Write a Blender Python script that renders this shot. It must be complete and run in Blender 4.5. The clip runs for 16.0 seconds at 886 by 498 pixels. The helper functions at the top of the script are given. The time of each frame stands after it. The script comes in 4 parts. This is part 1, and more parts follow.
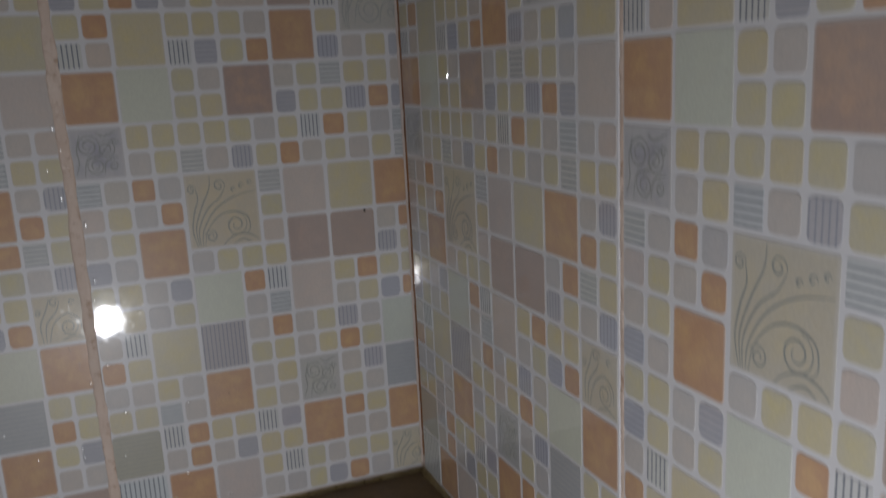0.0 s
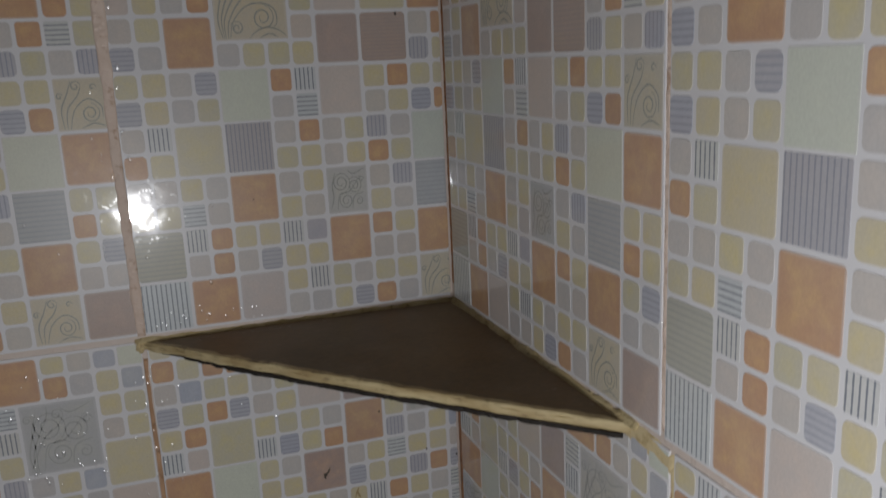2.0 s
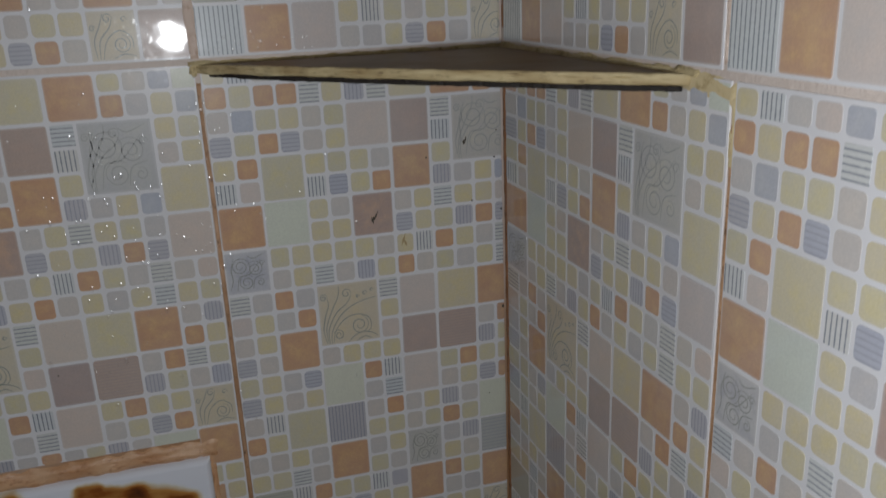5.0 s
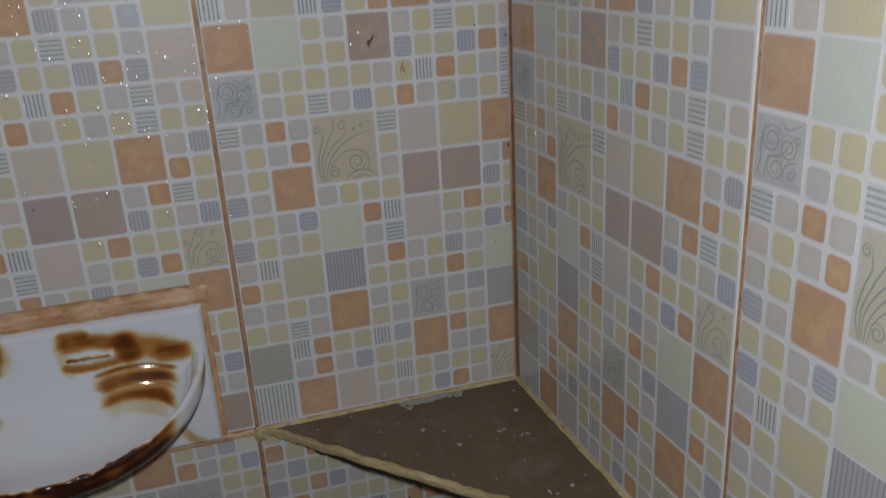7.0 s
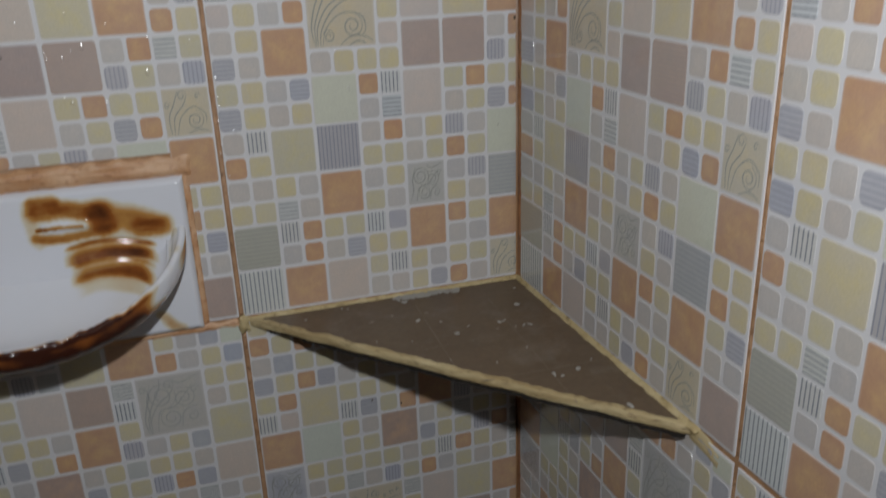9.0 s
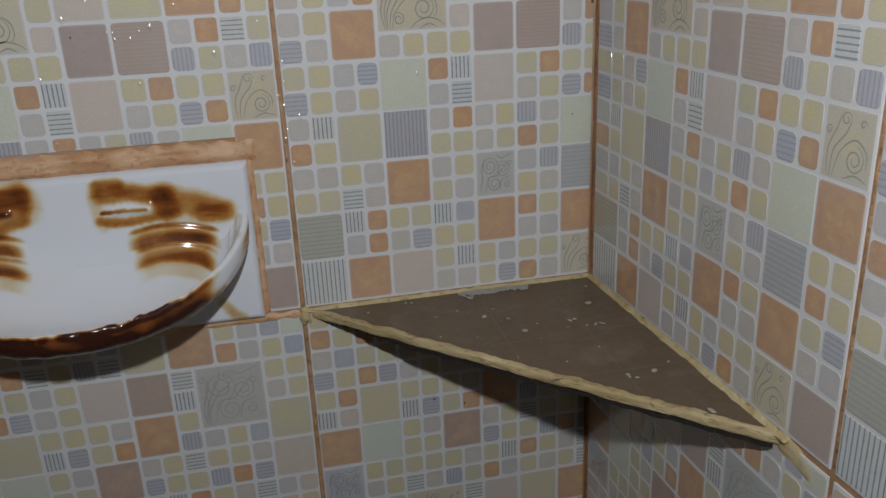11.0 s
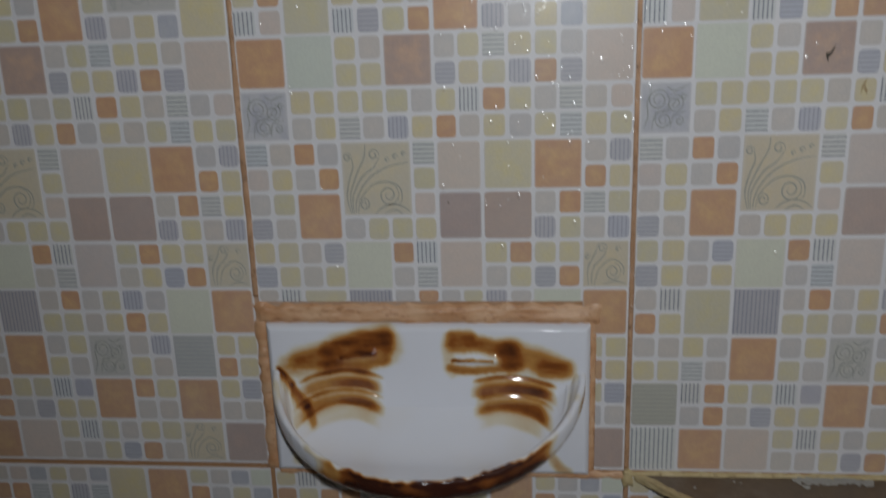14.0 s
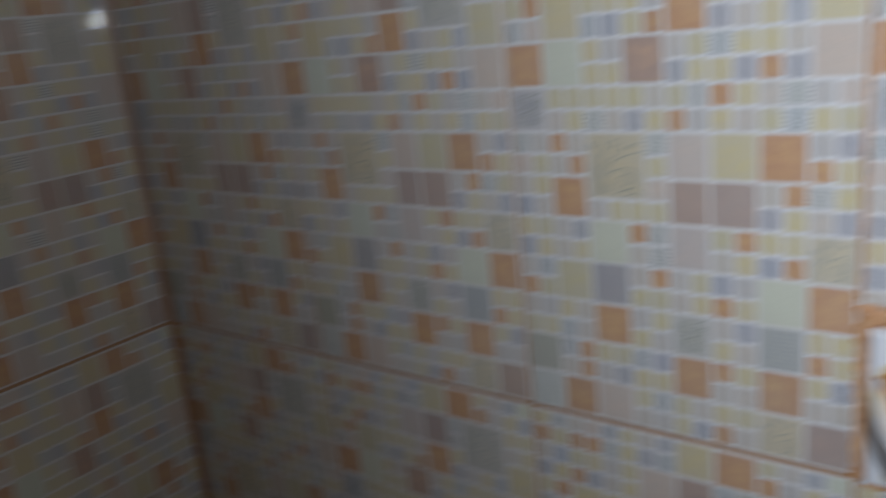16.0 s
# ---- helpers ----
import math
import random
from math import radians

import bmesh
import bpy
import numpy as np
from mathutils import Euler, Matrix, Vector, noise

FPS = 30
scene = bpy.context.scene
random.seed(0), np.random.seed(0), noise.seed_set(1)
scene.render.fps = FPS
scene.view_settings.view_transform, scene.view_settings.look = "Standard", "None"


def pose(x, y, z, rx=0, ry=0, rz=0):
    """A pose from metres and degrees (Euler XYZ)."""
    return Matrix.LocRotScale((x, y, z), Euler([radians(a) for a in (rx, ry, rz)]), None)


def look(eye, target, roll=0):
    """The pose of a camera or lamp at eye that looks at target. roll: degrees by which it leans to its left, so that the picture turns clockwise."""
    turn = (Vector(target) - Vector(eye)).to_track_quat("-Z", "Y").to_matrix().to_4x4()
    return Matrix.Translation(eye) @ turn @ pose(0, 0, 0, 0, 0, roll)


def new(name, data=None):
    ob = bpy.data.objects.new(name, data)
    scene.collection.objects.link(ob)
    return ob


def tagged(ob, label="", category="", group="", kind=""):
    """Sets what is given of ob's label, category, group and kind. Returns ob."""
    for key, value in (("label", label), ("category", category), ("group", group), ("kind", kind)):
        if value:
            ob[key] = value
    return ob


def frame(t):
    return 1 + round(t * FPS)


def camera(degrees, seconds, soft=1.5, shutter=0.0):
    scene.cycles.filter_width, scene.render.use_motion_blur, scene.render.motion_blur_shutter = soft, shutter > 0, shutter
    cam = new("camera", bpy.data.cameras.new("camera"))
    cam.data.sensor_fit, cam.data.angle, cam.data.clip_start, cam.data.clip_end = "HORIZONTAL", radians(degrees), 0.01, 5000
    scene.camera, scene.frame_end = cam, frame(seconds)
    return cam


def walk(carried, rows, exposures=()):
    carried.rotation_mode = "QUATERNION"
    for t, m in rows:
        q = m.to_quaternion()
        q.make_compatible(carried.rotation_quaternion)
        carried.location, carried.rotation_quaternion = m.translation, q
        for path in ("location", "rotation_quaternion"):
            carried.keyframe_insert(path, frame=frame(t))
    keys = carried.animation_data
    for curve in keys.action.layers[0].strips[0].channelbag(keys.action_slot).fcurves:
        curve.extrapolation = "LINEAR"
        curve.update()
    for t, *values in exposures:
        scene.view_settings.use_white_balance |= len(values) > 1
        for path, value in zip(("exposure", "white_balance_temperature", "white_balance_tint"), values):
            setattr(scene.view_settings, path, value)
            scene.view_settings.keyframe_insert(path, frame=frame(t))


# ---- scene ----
cam = camera(56.28, 16.0, soft=1.5, shutter=0.6)
PATH = [
    (0, (-0.1706, -0.5487, 1.4962), (0.4814, 1.2923, 1.0654), -2.89),
    (0.5, (-0.1651, -0.5556, 1.4561), (0.4509, 1.2916, 0.9997), -2.98),
    (1, (-0.1664, -0.5556, 1.4316), (0.4139, 1.3064, 0.9887), -2.59),
    (1.5, (-0.1745, -0.5538, 1.4019), (0.3667, 1.3181, 0.9514), -2.94),
    (2, (-0.1780, -0.5516, 1.3719), (0.4014, 1.3092, 0.9226), -2.61),
    (2.5, (-0.1836, -0.5646, 1.3483), (0.3735, 1.2913, 0.8531), -3.34),
    (3, (-0.1800, -0.5844, 1.3336), (0.3157, 1.2659, 0.7586), -4.30),
    (3.2, (-0.1860, -0.5918, 1.3272), (0.2960, 1.2625, 0.7535), -3.66),
    (5.3, (-0.2108, -0.5757, 1.2330), (0.2915, 1.2588, 0.6147), -2.30),
    (5.5, (-0.2123, -0.5731, 1.2243), (0.3080, 1.2551, 0.6023), -3.09),
    (6, (-0.2168, -0.5776, 1.1992), (0.2787, 1.2387, 0.5244), -2.85),
    (6.5, (-0.2207, -0.5743, 1.1767), (0.2607, 1.2410, 0.4891), -2.57),
    (7, (-0.2209, -0.5711, 1.1442), (0.2920, 1.2319, 0.4468), -3.21),
    (7.5, (-0.2207, -0.5646, 1.1265), (0.2769, 1.2386, 0.4187), -3.31),
    (8, (-0.2240, -0.5601, 1.1044), (0.2754, 1.2486, 0.4120), -3.40),
    (8.5, (-0.2282, -0.5603, 1.0817), (0.3351, 1.2363, 0.4072), -2.79),
    (9, (-0.2286, -0.5600, 1.0585), (0.3056, 1.2266, 0.3356), -1.96),
    (9.2, (-0.2254, -0.5577, 1.0461), (0.3055, 1.2288, 0.3206), -1.08),
    (11.3, (-0.2266, -0.5415, 1.0385), (0.1537, 1.2962, 0.3469), -2.53),
    (11.5, (-0.2509, -0.5413, 1.0503), (0.1860, 1.2774, 0.3422), -2.19),
    (12, (-0.2602, -0.5444, 1.0492), (0.0308, 1.3299, 0.4150), -2.00),
    (12.5, (-0.2547, -0.5333, 1.0656), (-0.2210, 1.3723, 0.4592), -1.93),
    (13, (-0.2682, -0.5326, 1.0831), (-0.3955, 1.3729, 0.4890), -2.74),
    (13.5, (-0.2720, -0.5307, 1.0892), (-0.4382, 1.3827, 0.5312), -1.85),
    (14, (-0.2855, -0.5257, 1.1074), (-0.4758, 1.3940, 0.5799), -1.87),
    (14.5, (-0.2876, -0.5304, 1.1450), (-0.5774, 1.3944, 0.6854), -2.44),
    (15, (-0.2965, -0.5333, 1.1696), (-0.7877, 1.3377, 0.6617), -3.06),
    (15.5, (-0.3231, -0.5301, 1.1845), (-1.0272, 1.2558, 0.6233), -3.28),
    (16, (-0.3680, -0.5465, 1.1309), (-1.5618, 0.9616, 0.5828), -6.05),
]
EXPOSURES = [(0.0, -0.50, 6800, 14.5), (1.5, -0.47, 6900, 14), (3.2, -0.62, 6950, 12.5), (5.5, -0.22, 6700, 11.5), (7.0, -0.02, 6700, 11), (9.0, 0.34, 6800, 11),
             (11.5, 0.43, 6720, 10), (12.5, 0.31, 6700, 10), (14.0, 0.12, 6700, 10.5), (15.0, 0.06, 6600, 10), (15.5, 0.26, 6500, 10), (16.0, 1.08, 6300, 10)]
walk(cam, [(t, look(eye, target, roll)) for t, eye, target, roll in PATH], EXPOSURES)

# ---- light: one small bright lamp held in the middle of the shower, in a closed room ----
world = bpy.data.worlds.new("world")
scene.world = world
world.use_nodes = True
world.node_tree.nodes["Background"].inputs[0].default_value = (0.5, 0.55, 0.6, 1)
world.node_tree.nodes["Background"].inputs[1].default_value = 0.05
lamp_data = bpy.data.lights.new("hand_lamp", "SPOT")
lamp_data.spot_size, lamp_data.spot_blend = radians(178), 0.68
lamp_data.shadow_soft_size = 0.011
lamp_data.energy = 6.4
lamp_data.color = (0.92, 0.99, 1.06)
lamp = new("hand_lamp", lamp_data)
lamp.matrix_world = look((-0.243, -0.60, 1.190), (-0.06, 0.0, 1.27))

# ---- measures of the tiling ----
CW, CH = 0.25 / 16, 0.01665          # cell of the printed mosaic
ROW0 = -0.00206                      # the print starts this far above a tile's top edge
TW, TH = 0.25, 0.398                 # one ceramic tile
PX, PZ = 0.2534, 0.402               # tile pitch, with the joint
ZU, ZL = 1.200, 0.798                # joints that carry the two shelves
LEFT_END = -1.235                    # far corner
BACK = -1.75
CEIL = 2.41
SLANT = math.degrees(math.atan(0.0478))
COLSHIFT = {0: -0.0004, 1: 0.0001, 2: 0.0006, 3: 0.0004, 4: 0.0003, 5: 0.0003, 6: 0.0004, 7: 0.0005, 8: 0.0006, 9: -0.0003,
            10: -0.0009, 11: -0.0003, 12: 0.0002, 13: 0.0003, 14: 0.0004, 15: 0.0002, 16: 0.0}


# ---- materials ----
def mat(name):
    m = bpy.data.materials.new(name)
    m.use_nodes = True
    nt = m.node_tree
    return m, nt, nt.nodes["Principled BSDF"]


def node(nt, kind, **values):
    n = nt.nodes.new(kind)
    for key, value in values.items():
        n.inputs[key.replace("_", " ")].default_value = value
    return n


def ramp(nt, source, stops):
    r = nt.nodes.new("ShaderNodeValToRGB")
    while len(r.color_ramp.elements) < len(stops):
        r.color_ramp.elements.new(0.5)
    for e, (p, c) in zip(r.color_ramp.elements, stops):
        e.position, e.color = p, (*c, 1)
    nt.links.new(source, r.inputs[0])
    return r.outputs[0]


def mix(nt, fac, a, b, mode="MIX"):
    n = nt.nodes.new("ShaderNodeMix")
    n.data_type, n.blend_type = "RGBA", mode
    for socket, value in ((n.inputs[0], fac), (n.inputs[6], a), (n.inputs[7], b)):
        if isinstance(value, (int, float)):
            socket.default_value = value
        elif isinstance(value, tuple):
            socket.default_value = (*value, 1)
        else:
            nt.links.new(value, socket)
    return n.outputs[2]


def coords(nt, which="Object"):
    return nt.nodes.new("ShaderNodeTexCoord").outputs[which]


def place(nt):
    return nt.nodes.new("ShaderNodeNewGeometry").outputs["Position"]


def noise_at(nt, vector, scale, detail=4.0, rough=0.55):
    n = node(nt, "ShaderNodeTexNoise", Scale=scale, Detail=detail, Roughness=rough)
    nt.links.new(vector, n.inputs["Vector"])
    return n.outputs["Fac"]


def bump(nt, bsdf, height, strength, distance):
    b = node(nt, "ShaderNodeBump", Strength=strength, Distance=distance)
    nt.links.new(height, b.inputs["Height"])
    nt.links.new(b.outputs[0], bsdf.inputs["Normal"])
    return b


def math_node(nt, op, a, b=0.0):
    n = nt.nodes.new("ShaderNodeMath")
    n.operation = op
    for socket, value in zip(n.inputs, (a, b)):
        if isinstance(value, (int, float)):
            socket.default_value = value
        else:
            nt.links.new(value, socket)
    return n.outputs[0]


def glaze_finish(nt, bsdf, p, color, haze=0.08):
    """Glassy glaze over a print: slight waviness, thin film of dried water spots."""
    film = ramp(nt, noise_at(nt, p, 9.0, 5.0, 0.65), [(0.45, (0, 0, 0)), (0.72, (1, 1, 1))])
    spots = ramp(nt, noise_at(nt, p, 260.0, 2.0), [(0.60, (0, 0, 0)), (0.68, (1, 1, 1))])
    dirt = mix(nt, 1.0, film, spots, "MULTIPLY")
    color = mix(nt, math_node(nt, "ADD", math_node(nt, "MULTIPLY", film, 0.14), haze), color, (0.56, 0.54, 0.515))
    nt.links.new(color, bsdf.inputs["Base Color"])
    rough = math_node(nt, "ADD", math_node(nt, "MULTIPLY", film, 0.06), math_node(nt, "MULTIPLY", dirt, 0.18))
    nt.links.new(math_node(nt, "ADD", rough, 0.045), bsdf.inputs["Roughness"])
    bsdf.inputs["IOR"].default_value = 1.5
    # drying water and soap film: a wide dull sheen over the sharp one
    sheen = math_node(nt, "ADD", math_node(nt, "MULTIPLY", noise_at(nt, p, 5.0, 4.0, 0.6), 0.5), 0.25)
    nt.links.new(sheen, bsdf.inputs["Coat Weight"])
    bsdf.inputs["Coat Roughness"].default_value = 0.36
    bsdf.inputs["Coat IOR"].default_value = 1.5
    wavy = noise_at(nt, p, 38.0, 2.0)
    bump(nt, bsdf, wavy, 0.05, 0.004)


def chip_material(name, color, second, stripes=None, line=(0.22, 0.25, 0.28)):
    """Printed chip: mottled colour, paler towards its rim; stripes: (number, axis)."""
    m, nt, bsdf = mat(name)
    p = place(nt)
    rnd = nt.nodes.new("ShaderNodeNewGeometry").outputs["Random Per Island"]
    own = nt.nodes.new("ShaderNodeObjectInfo").outputs["Random"]
    shade = math_node(nt, "FRACT", math_node(nt, "ADD", rnd, own))
    cloud = ramp(nt, noise_at(nt, p, 95.0, 6.0, 0.66), [(0.36, (0, 0, 0)), (0.66, (1, 1, 1))])
    c = mix(nt, cloud, color, second)
    uv = coords(nt, "UV")
    sep = nt.nodes.new("ShaderNodeSeparateXYZ")
    nt.links.new(uv, sep.inputs[0])
    if not stripes:
        out = [math_node(nt, "ABSOLUTE", math_node(nt, "SUBTRACT", sep.outputs[k], 0.5)) for k in (0, 1)]
        rim = math_node(nt, "ADD", math_node(nt, "MAXIMUM", *out), math_node(nt, "MULTIPLY", math_node(nt, "SUBTRACT", cloud, 0.5), 0.16))
        c = mix(nt, math_node(nt, "MULTIPLY", ramp(nt, rim, [(0.16, (0, 0, 0)), (0.48, (1, 1, 1))]), 0.72), c, second)
        fade = math_node(nt, "MULTIPLY", ramp(nt, math_node(nt, "MAXIMUM", *out), [(0.462, (0, 0, 0)), (0.50, (1, 1, 1))]), 0.42)
        c = mix(nt, fade, c, (0.66, 0.655, 0.67))
    tint = ramp(nt, shade, [(0.0, (0.90, 0.91, 0.95)), (0.35, (1, 0.985, 0.97)), (0.7, (1.0, 0.94, 0.89)), (1.0, (1.0, 0.97, 0.90))])
    c = mix(nt, 0.8, c, tint, "MULTIPLY")
    grain = ramp(nt, noise_at(nt, p, 900.0, 2.0), [(0.3, (0.9, 0.9, 0.9)), (0.7, (1.06, 1.06, 1.06))])
    c = mix(nt, 0.7, c, grain, "MULTIPLY")
    if stripes:
        count, axis = stripes
        wave = math_node(nt, "SINE", math_node(nt, "MULTIPLY", sep.outputs[axis], count * 2 * math.pi))
        ragged = math_node(nt, "MULTIPLY", math_node(nt, "SUBTRACT", noise_at(nt, p, 420.0, 2.0), 0.5), 0.9)
        c = mix(nt, ramp(nt, math_node(nt, "ADD", wave, ragged), [(0.50, (0, 0, 0)), (0.74, (1, 1, 1))]), c, line)
    glaze_finish(nt, bsdf, p, c)
    return m


ORANGE, ORANGE2 = (0.60, 0.375, 0.19), (0.495, 0.285, 0.175)
CHIPS = {
    "O": chip_material("terracotta_print", ORANGE, ORANGE2),
    "Y": chip_material("cream_yellow_print", (0.605, 0.54, 0.315), (0.56, 0.52, 0.395)),
    "g": chip_material("pale_grey_print", (0.565, 0.53, 0.505), (0.51, 0.495, 0.49)),
    "p": chip_material("rose_grey_print", (0.60, 0.515, 0.47), (0.55, 0.495, 0.47)),
    "W": chip_material("mint_print", (0.60, 0.645, 0.555), (0.58, 0.62, 0.545)),
    "B": chip_material("blue_grey_print", (0.45, 0.48, 0.54), (0.40, 0.43, 0.51)),
    "s": chip_material("slate_print", (0.395, 0.405, 0.485), (0.435, 0.44, 0.505)),
    "m": chip_material("mauve_print", (0.455, 0.345, 0.305), (0.405, 0.325, 0.30)),
    "M": chip_material("mauve_level_stripe_print", (0.455, 0.35, 0.31), (0.41, 0.33, 0.305), (13, 1), (0.375, 0.295, 0.275)),
    "n": chip_material("marbled_brown_print", (0.54, 0.36, 0.26), (0.40, 0.295, 0.26)),
    "S": chip_material("scroll_cream_print", (0.59, 0.52, 0.365), (0.54, 0.50, 0.41)),
    "F": chip_material("scroll_grey_print", (0.50, 0.50, 0.455), (0.46, 0.465, 0.47)),
    "D": chip_material("scroll_blue_print", (0.36, 0.37, 0.455), (0.51, 0.52, 0.55)),
    "v": chip_material("upright_stripe_print", (0.60, 0.62, 0.63), (0.57, 0.60, 0.62), (5, 0), (0.18, 0.20, 0.24)),
    "h": chip_material("level_stripe_print", (0.57, 0.60, 0.605), (0.55, 0.58, 0.595), (5, 1), (0.24, 0.26, 0.295)),
    "V": chip_material("slate_upright_stripe_print", (0.465, 0.47, 0.53), (0.425, 0.44, 0.51), (5, 0), (0.30, 0.315, 0.375)),
    "H": chip_material("slate_level_stripe_print", (0.445, 0.46, 0.52), (0.415, 0.43, 0.50), (5, 1), (0.31, 0.325, 0.385)),
    "X": chip_material("wide_upright_stripe_print", (0.62, 0.66, 0.665), (0.60, 0.635, 0.655), (10, 0)),
    "Z": chip_material("wide_slate_stripe_print", (0.43, 0.42, 0.45), (0.40, 0.40, 0.44), (11, 0), (0.25, 0.26, 0.31)),
    "L": chip_material("wide_level_stripe_print", (0.43, 0.45, 0.465), (0.40, 0.42, 0.445), (10, 1), (0.33, 0.355, 0.385)),
    "G": chip_material("wide_green_grey_print", (0.44, 0.44, 0.375), (0.41, 0.41, 0.365), (10, 1), (0.34, 0.345, 0.31)),
}


def glaze_white():
    m, nt, bsdf = mat("white_glaze")
    p = place(nt)
    c = mix(nt, noise_at(nt, p, 30.0, 4.0), (0.695, 0.69, 0.71), (0.63, 0.625, 0.645))
    glaze_finish(nt, bsdf, p, c, 0.05)
    return m


def ink(name, a, b):
    m, nt, bsdf = mat(name)
    c = mix(nt, noise_at(nt, place(nt), 300.0), a, b)
    glaze_finish(nt, bsdf, place(nt), c, 0.04)
    return m


def grout():
    """Cement joint: pale and pinkish, soaked rusty brown in long streaks."""
    m, nt, bsdf = mat("joint_grout")
    p = place(nt)
    sep = nt.nodes.new("ShaderNodeSeparateXYZ")
    nt.links.new(p, sep.inputs[0])
    rust = noise_at(nt, p, 7.0, 5.0, 0.6)
    low = math_node(nt, "MULTIPLY", math_node(nt, "SUBTRACT", 1.17, sep.outputs[2]), 1.6)
    wet = ramp(nt, math_node(nt, "ADD", rust, low), [(0.50, (0, 0, 0)), (0.95, (1, 1, 1))])
    base = mix(nt, noise_at(nt, p, 40.0), (0.62, 0.54, 0.49), (0.54, 0.45, 0.39))
    brown = mix(nt, noise_at(nt, p, 60.0, 5.0), (0.46, 0.26, 0.13), (0.28, 0.15, 0.075))
    c = mix(nt, wet, base, brown)
    nt.links.new(c, bsdf.inputs["Base Color"])
    bsdf.inputs["Roughness"].default_value = 0.55
    bump(nt, bsdf, noise_at(nt, p, 260.0, 4.0), 0.5, 0.002)
    return m


def cement(name, a, b, dark, rough=0.6, scale=45.0, relief=0.7, stretch=1.0):
    m, nt, bsdf = mat(name)
    p = place(nt)
    if stretch != 1.0:
        squeeze = nt.nodes.new("ShaderNodeVectorMath")
        squeeze.operation = "MULTIPLY"
        squeeze.inputs[1].default_value = (1, 1, stretch)
        nt.links.new(p, squeeze.inputs[0])
        p = squeeze.outputs[0]
    c = mix(nt, ramp(nt, noise_at(nt, p, scale, 5.0, 0.6), [(0.35, (0, 0, 0)), (0.65, (1, 1, 1))]), a, b)
    spots = ramp(nt, noise_at(nt, p, scale * 4, 4.0, 0.7), [(0.56, (0, 0, 0)), (0.68, (1, 1, 1))])
    c = mix(nt, math_node(nt, "MULTIPLY", spots, 0.7), c, dark)
    nt.links.new(c, bsdf.inputs["Base Color"])
    bsdf.inputs["Roughness"].default_value = rough
    bump(nt, bsdf, noise_at(nt, p, 320.0, 5.0, 0.65), relief, 0.002)
    return m


def shelf_top(name, a, b, residue, rough):
    """Brown stoneware with faint pressed lines, whitish residue and a soap film."""
    m, nt, bsdf = mat(name)
    p = place(nt)
    c = mix(nt, ramp(nt, noise_at(nt, p, 14.0, 6.0, 0.6), [(0.3, (0, 0, 0)), (0.7, (1, 1, 1))]), a, b)
    c = mix(nt, 0.5, c, ramp(nt, noise_at(nt, p, 240.0, 3.0), [(0.3, (0.75, 0.75, 0.75)), (0.7, (1.15, 1.12, 1.1))]), "MULTIPLY")
    film = ramp(nt, noise_at(nt, p, 22.0, 6.0, 0.7), [(0.55, (0, 0, 0)), (0.80, (1, 1, 1))])
    c = mix(nt, math_node(nt, "MULTIPLY", film, residue), c, (0.42, 0.40, 0.37))
    fleck = ramp(nt, noise_at(nt, p, 75.0, 3.0, 0.6), [(0.70, (0, 0, 0)), (0.76, (1, 1, 1))])
    c = mix(nt, math_node(nt, "MULTIPLY", fleck, residue * 1.6), c, (0.62, 0.61, 0.58))
    nt.links.new(c, bsdf.inputs["Base Color"])
    nt.links.new(math_node(nt, "ADD", math_node(nt, "MULTIPLY", noise_at(nt, p, 30.0), 0.25), rough), bsdf.inputs["Roughness"])
    bump(nt, bsdf, noise_at(nt, p, 180.0, 4.0), 0.25, 0.001)
    return m


def plain(name, a, b, rough, scale=12.0):
    m, nt, bsdf = mat(name)
    p = place(nt)
    c = mix(nt, noise_at(nt, p, scale, 5.0), a, b)
    nt.links.new(c, bsdf.inputs["Base Color"])
    bsdf.inputs["Roughness"].default_value = rough
    bump(nt, bsdf, noise_at(nt, p, scale * 12, 3.0), 0.2, 0.001)
    return m


def porcelain():
    """White glazed ware; the mesh carries where rusty water has dried."""
    m, nt, bsdf = mat("stained_porcelain")
    p = place(nt)
    at = nt.nodes.new("ShaderNodeAttribute")
    at.attribute_name = "stain"
    n = noise_at(nt, p, 110.0, 5.0, 0.6)
    s = math_node(nt, "MULTIPLY", at.outputs["Fac"], math_node(nt, "ADD", math_node(nt, "MULTIPLY", n, 0.3), 0.86))
    white = mix(nt, noise_at(nt, p, 18.0), (0.72, 0.73, 0.78), (0.66, 0.68, 0.74))
    brown = ramp(nt, s, [(0.0, (0.70, 0.71, 0.76)), (0.14, (0.62, 0.56, 0.43)), (0.34, (0.46, 0.235, 0.068)), (0.60, (0.25, 0.078, 0.018)), (1.0, (0.042, 0.013, 0.008))])
    c = mix(nt, ramp(nt, s, [(0.02, (0, 0, 0)), (0.12, (1, 1, 1))]), white, brown)
    nt.links.new(c, bsdf.inputs["Base Color"])
    nt.links.new(math_node(nt, "ADD", math_node(nt, "MULTIPLY", s, 0.12), 0.05), bsdf.inputs["Roughness"])
    bump(nt, bsdf, noise_at(nt, p, 45.0, 2.0), 0.04, 0.004)
    return m


